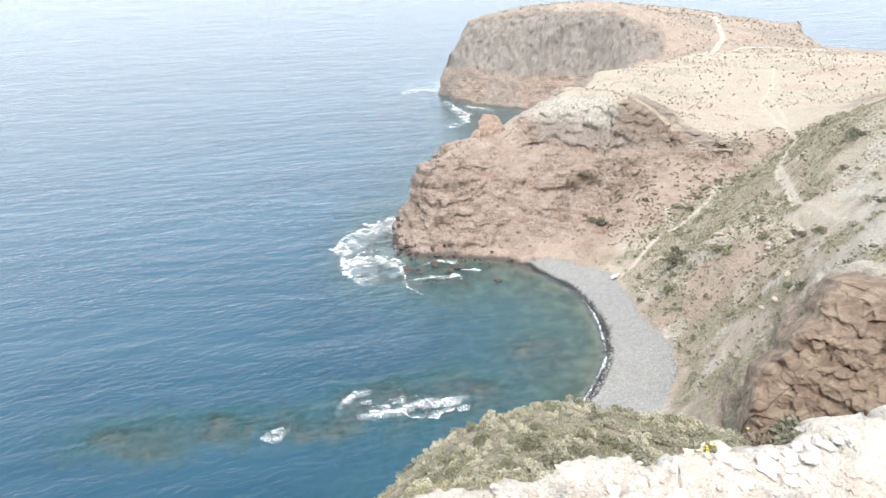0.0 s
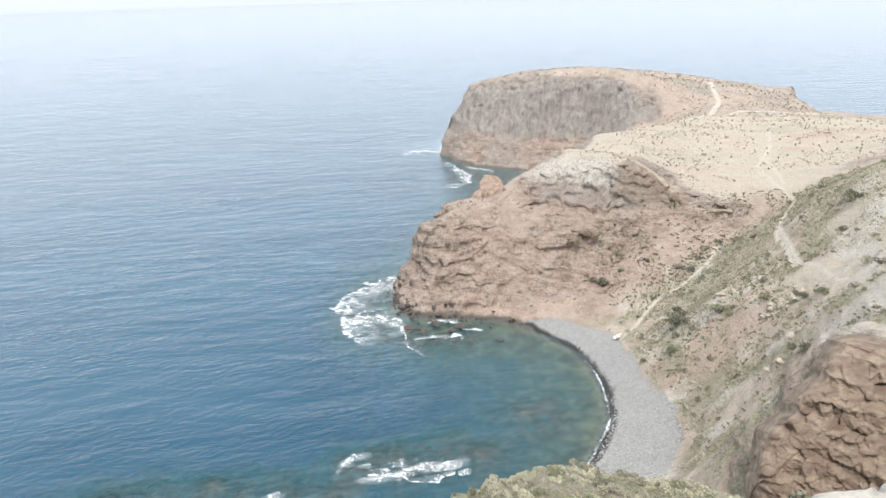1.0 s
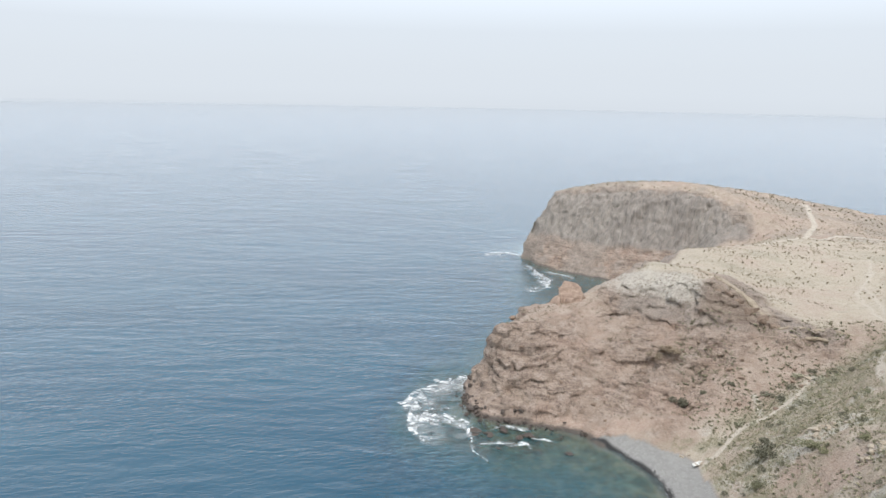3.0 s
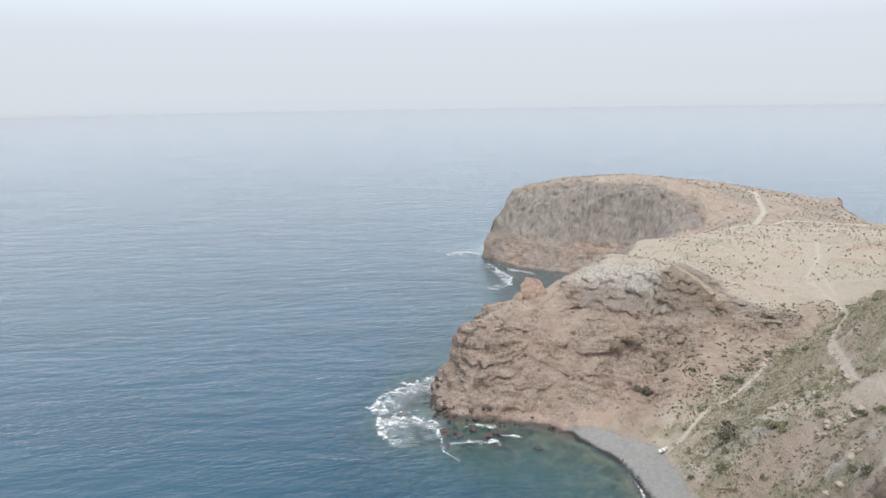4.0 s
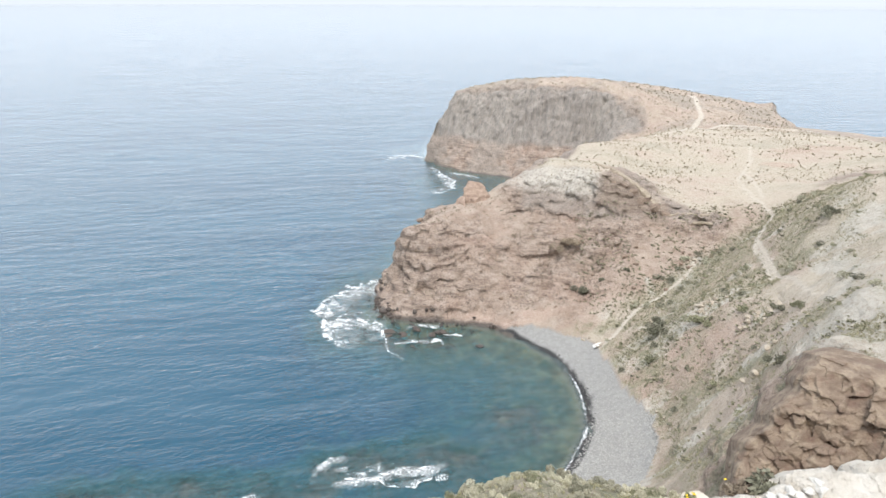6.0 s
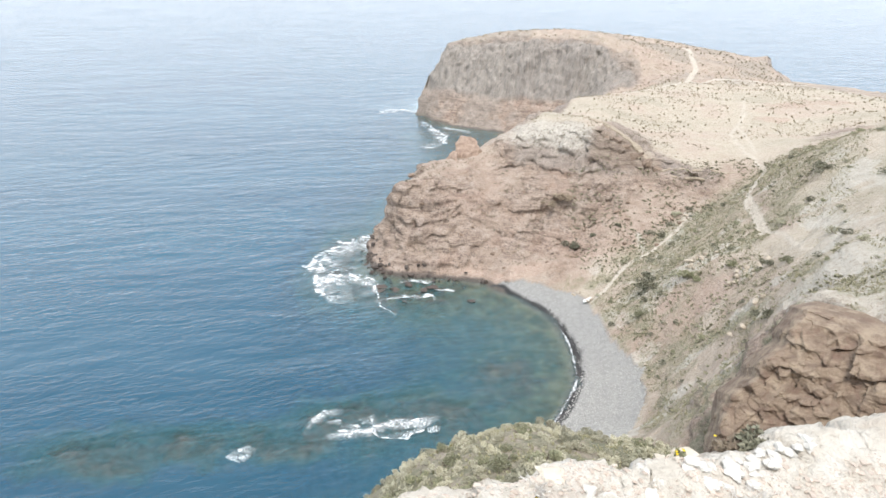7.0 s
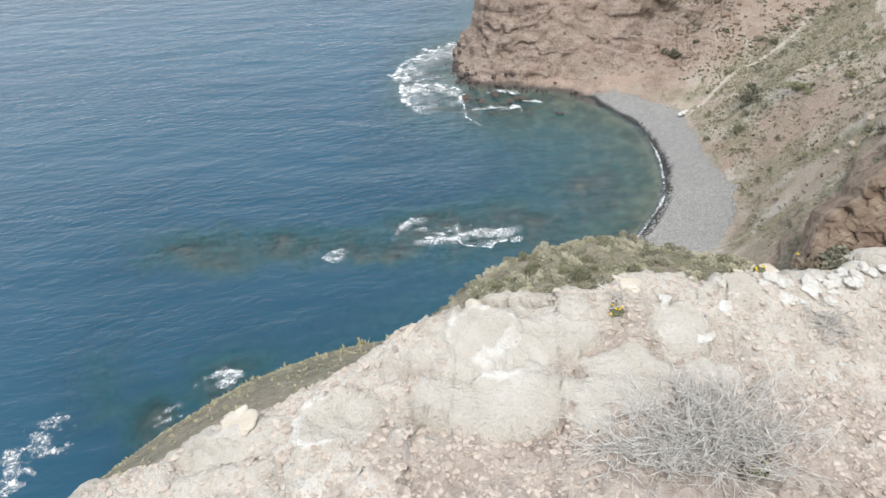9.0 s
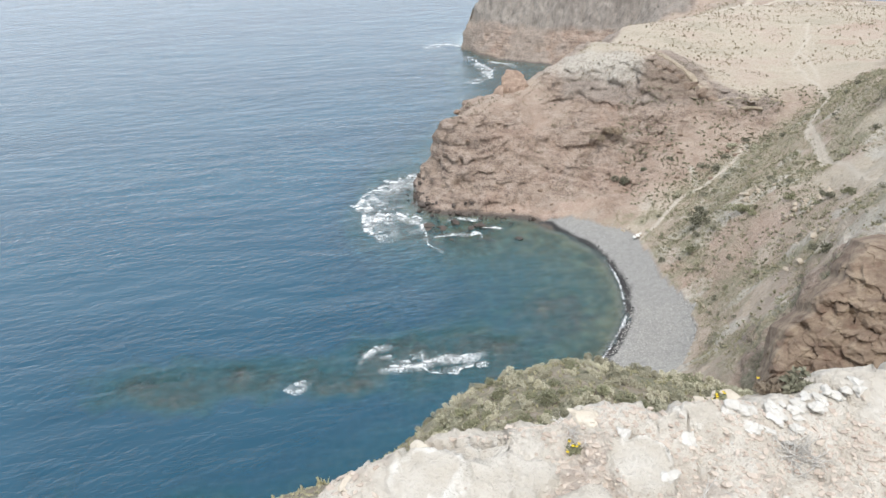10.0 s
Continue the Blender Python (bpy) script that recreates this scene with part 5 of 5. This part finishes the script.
foam_front("foam_far", [(5, 304), (9, 292), (13, 284), (12, 270), (6, 264)], 0.7, 204, "surf in the inlet by the far headland", 6.0, -1, 0.3)
foam_front("foam_far", [(14, 296), (19, 293), (23, 288)], 0.5, 207, "surf in the inlet by the far headland", 4.0, -1, 0.3)
foam("foam_reef", -4, 93.5, 12.5, 4.0, 2, 61, "white lacy surf over the reef", fill=0.5, lace=0.9)
foam("foam_reef", -12, 93.5, 7, 4.0, 0, 62, "white lacy surf over the reef", fill=0.55, lace=0.9)
foam("foam_rock", -28, 87.0, 3.6, 3.0, 10, 63, "white surf over a sunken rock", 0.09, fill=0.6, lace=0.8)
foam("foam_point", -18.5, 152, 6.0, 9, -10, 64, "thin lacy surf off the headland's point", 0.15, fill=0.7)
foam("foam_far", -8, 328, 9, 7, 0, 69, "thin surf at the foot of the far headland", 0.3, fill=0.6, lace=1.6)
foam("foam_far", 10, 282, 6, 16, 0, 70, "thin surf in the inlet by the far headland", 0.3, fill=0.6, lace=1.6)
foam("foam_far", 206, 402, 4, 3, 0, 71, "surf at the far end of the headland", 0.4, fill=0.9, lace=2)
foam("foam_cliff", -60.5, 47.5, 5.5, 8.5, -15, 72, "white lacy surf over the rocks below the cliff", 0.09, fill=0.8)
foam("foam_cliff", -39, 60, 4.6, 3.0, 25, 73, "white lacy surf over the rocks below the cliff", 0.09, fill=0.8)
foam("foam_cliff", -44.5, 53.5, 3.0, 2.0, 30, 74, "white surf at the cliff's foot", 0.09, fill=0.85)
# the thin edge of the wash along the beach
wash = resample([(x + 0.1, y, 0) for x, y in BEACH_WATER[1:-1]], 0.11)
wk, wj = np.meshgrid(np.arange(len(wash)), np.arange(16))
thin = 0.35 + 0.65 * smooth(133, 118, wash[wk, 1])
across = (wj - 4 - 3 * vnoise(wk * 0.03, 0.5, 0, 8)) / (2.2 + 5.5 * thin)
lace = 0.75 * thin - np.abs(across) + 0.55 * fbm(wk * 0.16, wj * 0.45, 0, 4, 9) + 0.25 * vnoise(wk * 0.02, 4.5, 0, 7)
used, wf = grid_cells(wk, (lace > 0.3)[:-1, :-1])
wv = np.stack([wash[wk, 0] + 0.25 - 0.12 * wj, wash[wk, 1], 0.05 + 0 * wk], -1).reshape(-1, 3)[used]
wash_ob = mesh_object("foam_wash", wv, wf, M_FOAM)
set_attr(wash_ob.data, "froth", 0.9 * smooth(0.3, 0.9, lace).ravel()[used])
tagged(wash_ob, "thin white wash along the shingle", "foam", kind="stuff")

# ---- boat on the beach ----
def boat(m):
    e = thing("rowing_boat", m, "small white open boat drawn up on the shingle", "boat")
    M_HULL = plain("boat_paint", (0.62, 0.62, 0.6), (0.8, 0.8, 0.78), 2, 0.5, 0.1)
    M_WOOD = plain("boat_thwart_wood", (0.25, 0.18, 0.11), (0.4, 0.3, 0.2), 5, 0.7)
    L, B, D = 3.5, 1.35, 0.55
    rows, v, f = 15, [], []
    for i in range(rows):
        t = i / (rows - 1)
        w = B / 2 * (1 - max(0, (t - 0.45) / 0.55) ** 2.2) * (0.82 + 0.18 * min(1, t / 0.3)) + 0.02
        sheer = D + 0.22 * t**2
        for j in range(9):
            u = (j - 4) / 4
            v.append((-L / 2 + L * t + 0.25 * t * abs(u) ** 3 * 0.3, w * math.copysign(abs(u) ** 0.8, u), 0.05 + 0.12 * t**3 + (sheer - 0.05) * abs(u) ** 2.4))
    for i in range(rows - 1):
        for j in range(8):
            a = i * 9 + j
            f.append((a, a + 1, a + 10, a + 9))
    f.append(tuple(range(9)))
    hull = mesh_object("hull", v, f, M_HULL, e)
    s = hull.modifiers.new("thick", "SOLIDIFY")
    s.thickness = 0.04
    parts = []
    for side in (0, 8):
        for i in range(rows - 1):
            parts.append(stick(v[i * 9 + side], v[i * 9 + 9 + side], 0.04, 0.04, 6))
    mesh_object("gunwale", *joined(parts), M_WOOD, e)
    for x in (-0.75, 0.35):
        w = B / 2 - 0.08
        bench = [(x - 0.12, -w, 0.36), (x + 0.12, -w, 0.36), (x + 0.12, w, 0.36), (x - 0.12, w, 0.36), (x - 0.12, -w, 0.40), (x + 0.12, -w, 0.40), (x + 0.12, w, 0.40), (x - 0.12, w, 0.40)]
        mesh_object("bench", bench, [(3, 2, 1, 0), (4, 5, 6, 7), (0, 1, 5, 4), (1, 2, 6, 5), (2, 3, 7, 6), (3, 0, 4, 7)], M_WOOD, e, shade=False)
    return e


boat(pose(38.2, 132.6, float(ground_z(38.2, 132.6)) + 0.02, 4, 0, 31) @ Matrix.Diagonal((0.85, 0.8, 0.7, 1)))

# ---- clifftop ledge ----
def ledge_material():
    m = material("pale_marl", 0.95)
    n = Nodes(m)
    p = n.place(space="World")
    big = n.noise(p, 1.4, 4, 0.55)
    mid = n.noise(p, 7.0, 6, 0.65)
    fine = n.noise(p, 40.0, 5, 0.7)
    soil = n.mix(n.ramp(fine, (0.35, 0.0), (0.65, 1.0)), (0.395, 0.322, 0.27), (0.565, 0.49, 0.425))
    marl = n.mix(n.ramp(mid, (0.35, 0.0), (0.65, 1.0)), (0.575, 0.52, 0.44), (0.69, 0.645, 0.575))
    c = n.mix(n.ramp(n.math("ADD", n.math("MULTIPLY", n.attr("bare"), 0.6), n.math("MULTIPLY", mid, 0.8)), (0.42, 0.0), (0.62, 1.0)), soil, marl)
    c = n.mix(n.ramp(n.math("MULTIPLY", n.attr("crust"), n.math("ADD", 0.4, mid)), (0.35, 0.0), (0.55, 1.0)), c, (0.82, 0.785, 0.72))
    crack = n.voronoi(n.place(space="World"), 3.2, "DISTANCE_TO_EDGE")
    c = n.mix(n.ramp(n.math("ADD", crack, n.math("MULTIPLY", mid, 0.06)), (0.02, 0.10), (0.045, 0.0)), c, (0.34, 0.26, 0.19))
    h = n.math("ADD", n.math("MULTIPLY", mid, 0.6), n.math("MULTIPLY", fine, 0.25))
    n.out(c, None, n.bump(h, 1.0, 0.08))
    return m


M_LEDGE = ledge_material()
EDGE = [(-4.5, -1.2), (-2.2, 0.2), (-1.5, 0.62), (-1.11, 0.84), (-0.91, 0.92), (-0.82, 1.0), (-0.68, 1.07), (-0.5, 1.27), (-0.36, 1.41), (-0.21, 1.53), (0.0, 1.61), (0.2, 1.66), (0.4, 1.71), (0.7, 1.74), (1.0, 1.80), (1.3, 1.86), (2.0, 2.0), (3.2, 2.6), (5.0, 3.8)]
EX, EY = [p[0] for p in EDGE], [p[1] for p in EDGE]
GROUND = 73.45


def ledge_rim(x):
    x = np.asarray(x, float)
    return np.interp(x, EX, EY) + 0.035 * fbm(x * 4.0, x * 0 + 3, 0, 4, 8) + 0.05 * np.round(1.5 * vnoise(x * 3.1, x * 0 + 9, 0, 12)) / 1.5


# smooth plates of bare marl: x, y, half length, half width, turn
PLATES = [(0.53, 1.43, 0.10, 0.08, -20), (0.35, 1.22, 0.12, 0.12, -10), (0.74, 1.59, 0.07, 0.05, 0), (0.24, 1.07, 0.08, 0.06, 0), (0.15, 1.40, 0.13, 0.06, 0), (-0.06, 1.12, 0.26, 0.10, 8), (0.58, 1.26, 0.09, 0.05, 0), (-0.08, 1.38, 0.12, 0.11, 15), (-0.45, 1.05, 0.14, 0.08, 35)]


def plates(x, y):
    """How far inside the nearest plate a place lies: 1 at its heart, under 0 outside."""
    best = np.full(np.shape(x), -9.0)
    for px, py, a, b, turn in PLATES:
        c, s = math.cos(radians(turn)), math.sin(radians(turn))
        u, v = ((x - px) * c + (y - py) * s) / a, ((y - py) * c - (x - px) * s) / b
        best = np.maximum(best, 1 - np.hypot(u, v))
    return best + 0.6 * fbm(x * 5, y * 5, 0, 5, 44) + 0.3 * fbm(x * 17, y * 17, 0, 3, 47)


def ledge_z(x, y):
    """Height of the ledge's top: lumps, shallow steps and crumbling rim."""
    x, y = np.asarray(x, float), np.asarray(y, float)
    back = ledge_rim(x) - y
    plate = fbm(x * 1.7, y * 1.7, 0, 4, 4)
    steps = np.round(plate * 4) / 4 * 0.5 + plate * 0.5
    p = plates(x, y)
    calm = 1 - 0.75 * smooth(0.05, 0.3, p)
    broken = facets(x * 3.6 + 0.4 * plate, y * 4.4, 0 * x, 903, 0.6, 0.25) + 0.4 * facets(x * 9.0, y * 9.0, 0 * x + 2, 913, 0.7, 0.2)
    return GROUND + 0.030 * calm * broken + 0.085 * steps + 0.022 * smooth(-0.05, 0.14, p) + calm * (0.03 * fbm(x * 6, y * 6, 0, 4, 14) + 0.014 * fbm(x * 26, y * 26, 0, 3, 15)) - 0.05 * (1 - smooth(0.0, 0.10, back)) + 0.02 * np.exp(-((back - 0.15) / 0.12) ** 2) - 0.012 * np.maximum(back - 1.2, 0)


xs = np.r_[np.arange(-4.4, -1.4, 0.05), np.arange(-1.4, 1.9, 0.011), np.arange(1.9, 4.9, 0.05)]
inner = np.r_[np.linspace(4.5, 1.3, 22), np.linspace(1.27, 0.0, 112)]
drop = np.linspace(0.02, 1, 46) ** 1.3 * 4.2
rowsx, rowsy, rowsz, bare, crust = [], [], [], [], []
rim = ledge_rim(xs)
for d in inner:
    y = rim - d
    rowsx.append(xs), rowsy.append(y), rowsz.append(ledge_z(xs, y))
    bare.append(0.45 * smooth(0.75, 0.1, np.full_like(xs, d) + 0.35 * fbm(xs * 2, y * 2, 0, 3, 26)) if d < 2 else 0 * xs)
    pl_ = plates(xs, y)
    bare[-1] = np.maximum(bare[-1], 0.9 * smooth(-0.05, 0.15, pl_))
    crust.append(np.maximum(0.5 * smooth(0.25, 0.5, fbm(xs * 2.6, y * 2.6, 0, 3, 29)), 0.6 * np.exp(-((pl_ - 0.15) / 0.2) ** 2) * smooth(0.0, 0.35, fbm(xs * 3.3, y * 3.3, 0, 2, 45))))
for q in drop:
    hz = 0.10 * fbm(xs * 3, xs * 0 + q * 2.5, 0, 4, 36) + 0.06 * np.round(2 * vnoise(xs * 2, xs * 0 + q * 4, 0, 37)) / 2
    y = rim + 0.02 + 0.12 * q + np.minimum(q, 0.4) * hz * 2
    rowsx.append(xs), rowsy.append(y), rowsz.append(ledge_z(xs, rim) - q)
    bare.append(np.ones_like(xs)), crust.append(0 * xs)
LX, LY, LZ = np.array(rowsx), np.array(rowsy), np.array(rowsz)
used, faces = grid_cells(LX, np.ones((LX.shape[0] - 1, LX.shape[1] - 1), bool))
ledge = mesh_object("ground_clifftop", np.stack([LX.ravel(), LY.ravel(), LZ.ravel()], 1), faces[:, ::-1], M_LEDGE)
set_attr(ledge.data, "bare", np.array(bare).ravel())
set_attr(ledge.data, "crust", np.array(crust).ravel())
tagged(ledge, "pale crumbling marl ledge at the cliff edge", "ground", kind="structure")

# blocks of white limestone and pale marl
M_LIME = plain("white_limestone", (0.54, 0.51, 0.455), (0.73, 0.705, 0.66), 9, 0.9, 0.5, 0.02)
M_MARL = plain("marl_block", (0.56, 0.48, 0.38), (0.72, 0.66, 0.56), 9, 0.95, 0.6, 0.02)
blocks = [(0.85, 1.61, 0.09, 0), (0.90, 1.57, 0.06, 0), (0.97, 1.61, 0.10, 0), (1.03, 1.57, 0.06, 0), (1.08, 1.66, 0.09, 0), (1.17, 1.70, 0.08, 0), (1.24, 1.72, 0.06, 0), (0.82, 1.76, 0.07, 1), (0.92, 1.80, 0.08, 1), (0.87, 1.80, 0.06, 1),
          (0.94, 1.16, 0.032, 0), (0.97, 1.33, 0.045, 0), (0.92, 1.36, 0.035, 0), (1.01, 1.36, 0.03, 0), (0.89, 1.32, 0.028, 0), 
          (0.50, 1.52, 0.08, 0), (0.60, 1.38, 0.06, 0), (0.69, 1.52, 0.07, 0), (1.12, 1.05, 0.05, 1), (-0.10, 1.50, 0.08, 1), (-0.30, 1.38, 0.07, 1), (0.40, 1.60, 0.09, 1), (-0.72, 1.0, 0.08, 1)]
rb = np.random.default_rng(66)
blocks += [(0.83 + 0.46 * t + rb.normal(0, 0.02), 1.55 + 0.17 * t + rb.normal(0, 0.028), rb.uniform(0.03, 0.07), 0) for t in rb.random(24)]
for k, (x, y, s, kind) in enumerate(blocks):
    s = s * (0.50 if kind == 0 else 0.75)
    rr = np.random.default_rng(700 + k)
    rock("limestone_block" if kind == 0 else "marl_block", (x, y, float(ledge_z(x, y))), (s * rr.uniform(0.75, 1.1), s * rr.uniform(0.6, 0.9), s * (rr.uniform(0.3, 0.5) if kind == 0 else rr.uniform(0.2, 0.28))), (M_LIME, M_MARL)[kind], 700 + k,
         ("chalk-white broken limestone block on the ledge", "pale marl block half sunk in the ledge")[kind], group="blocks of the ledge", level=4, rough=0.7, turn=rr.uniform(0, 360), sink=0.75 if kind == 0 else 1.05)

# gravel: the nearest larger stones one by one, the rest together
M_GRAVEL = plain("pink_gravel", (0.44, 0.365, 0.30), (0.61, 0.54, 0.46), 30, 0.95, 0.4, 0.01, 0.4)
r = np.random.default_rng(77)
kinds = []
for k in range(6):
    v = rock_verts(2, (1.2, 0.8, 0.5), 800 + k, 0.6, 5)
    me = bpy.data.meshes.new("stone")
    me.from_pydata(v.tolist(), [], SPHERES[2][1].tolist())
    me.materials.append(M_GRAVEL if k else M_LIME)
    kinds.append(me)
for k in range(285):
    x = r.uniform(-0.9, 1.5)
    y = float(ledge_rim(x)) - 0.06 - 1.0 * r.random() ** 0.8
    if math.hypot(x, y) < 0.35 or float(plates(np.float64(x), np.float64(y))) > 0.05:
        continue
    s = 0.006 + 0.015 * r.random() ** 4
    o = new("stone", kinds[k % 6])
    o.parent = ledge
    o.matrix_basis = pose(x, y, float(ledge_z(x, y)) + s * 0.2, r.uniform(0, 30), 0, r.uniform(0, 360)) @ Matrix.Diagonal((s, s, s, 1))
gx_ = r.uniform(-1.4, 1.9, 44000)
gy_ = ledge_rim(gx_) - 0.03 - 1.35 * r.random(44000)
ok = -1.6 * smooth(0.0, 0.25, plates(gx_, gy_)) + fbm(gx_ * 2.2, gy_ * 2.2, 0, 3, 52) + 0.35 * smooth(0.15, 0.6, ledge_rim(gx_) - gy_) + 0.3 * r.random(44000) > 0.15
gp = np.stack([gx_, gy_], 1)[ok]
pebbles("gravel", gp, 0.003 + 0.011 * r.random(len(gp)) ** 3, ledge_z(gp[:, 0], gp[:, 1]) - 0.001, island("gravel_bits", (0.42, 0.345, 0.285), (0.60, 0.52, 0.445), 0.95), "pinkish and pale gravel strewn over the ledge", 55)

# ---- dry twig bushes and herbs of the ledge ----
M_TWIG = plain("grey_dry_twigs", (0.50, 0.47, 0.43), (0.80, 0.77, 0.72), 40, 0.9, 0.2, 0.002)


def twig_bush(x, y, w, h, count, seed, label):
    """A low dry bush of forking grey twigs."""
    r = np.random.default_rng(seed)
    e = thing("dry_bush", pose(x, y, float(ledge_z(x, y)) - 0.01), label, "bush", "dry bushes of the ledge")
    main, fine = [], []
    for _ in range(count):
        a, lean = r.uniform(0, 6.283), r.uniform(0.15, 1.0)
        p = np.array([r.normal(0, 0.16 * w), r.normal(0, 0.11 * w), 0])
        d = np.array([math.cos(a) * lean, math.sin(a) * lean * 0.75, r.uniform(0.45, 1.0)])
        seg = w * 0.17
        for k in range(3):
            q = p + d / np.linalg.norm(d) * seg * r.uniform(0.7, 1.2) * np.array([1, 1, h / w * 1.6])
            main.append(stick(p, q, 0.0022 - 0.0004 * k, 0.0018 - 0.0004 * k, 3))
            for _b in range(3):
                e2 = d + r.normal(0, 0.65, 3)
                b1 = p + (q - p) * r.random()
                b2 = b1 + e2 / np.linalg.norm(e2) * seg * r.uniform(0.3, 0.7) * np.array([1, 1, h / w * 1.5])
                fine.append(stick(b1, b2, 0.0012, 0.0008, 3))
                e3 = e2 + r.normal(0, 0.6, 3)
                fine.append(stick(b2, b2 + e3 / np.linalg.norm(e3) * seg * 0.35, 0.0008, 0.0005, 3))
            p, d = q, d + r.normal(0, 0.35, 3) + np.array([0, 0, 0.05])
    mesh_object("branch_work", *joined(main), M_TWIG, e)
    mesh_object("twig_work", *joined(fine), M_TWIG, e)
    return e


twig_bush(0.54, 1.05, 0.50, 0.16, 190, 901, "grey leafless twiggy bush spreading low over the gravel")
twig_bush(0.36, 0.99, 0.34, 0.10, 85, 902, "grey leafless twiggy bush spreading low over the gravel")
twig_bush(1.0, 1.49, 0.20, 0.07, 40, 903, "small sparse dry twig tuft in the gravel")
twig_bush(0.36, 1.56, 0.14, 0.045, 25, 904, "small sparse dry twig tuft in the gravel")
M_PETAL = island("yellow_petals", (0.75, 0.50, 0.02), (0.90, 0.72, 0.05))


def flower_plant(x, y, w, leaves, flowers, seed, label, mat):
    r = np.random.default_rng(seed)
    e = thing("flowering_plant", pose(x, y, float(ledge_z(x, y)) - 0.005), label, "plant", "plants of the ledge")
    v, f = leaf_cloud(leaves, 0.013, (w, w * 0.7, w * 0.5), seed)
    mesh_object("leaves", v, f, mat, e, shade=False)
    st = [stick((0, 0, 0), (r.normal(0, w * 0.4), r.normal(0, w * 0.3), w * r.uniform(0.3, 0.6)), 0.002, 0.001, 3) for _ in range(12)]
    mesh_object("stems", *joined(st), M_STEM, e)
    for _ in range(flowers):
        c = np.array([r.normal(0, w * 0.45), r.normal(0, w * 0.35), w * r.uniform(0.45, 0.75)])
        ring = [(c[0] + 0.006 * math.cos(t) * (1 if k % 2 else 0.6), c[1] + 0.006 * math.sin(t) * (1 if k % 2 else 0.6), c[2] + (0.003 if k % 2 else 0)) for k, t in enumerate(np.arange(10) * 0.6283)]
        mesh_object("flower", [tuple(c + (0, 0, 0.002))] + ring, [(0, k + 1, (k + 1) % 10 + 1) for k in range(10)], M_PETAL, e, shade=False)
    return e


flower_plant(1.04, 1.79, 0.075, 460, 1, 911, "dull olive leafy plant at the cliff's rim", M_LEAF_DRY)
flower_plant(1.12, 1.80, 0.06, 320, 0, 912, "dark green leafy plant at the cliff's rim", M_LEAF_DARK)
flower_plant(0.88, 1.74, 0.05, 160, 9, 913, "small plant with yellow flowers by a marl block", M_LEAF_GREEN)
flower_plant(0.35, 1.51, 0.035, 110, 5, 914, "small plant with yellow flowers in the gravel", M_LEAF_GREEN)
flower_plant(0.65, 0.96, 0.04, 130, 2, 915, "small plant with yellow flowers under the dry bush", M_LEAF_GREEN)
flower_plant(1.12, 1.22, 0.03, 70, 0, 916, "small green herb in the gravel", M_LEAF_GREEN)
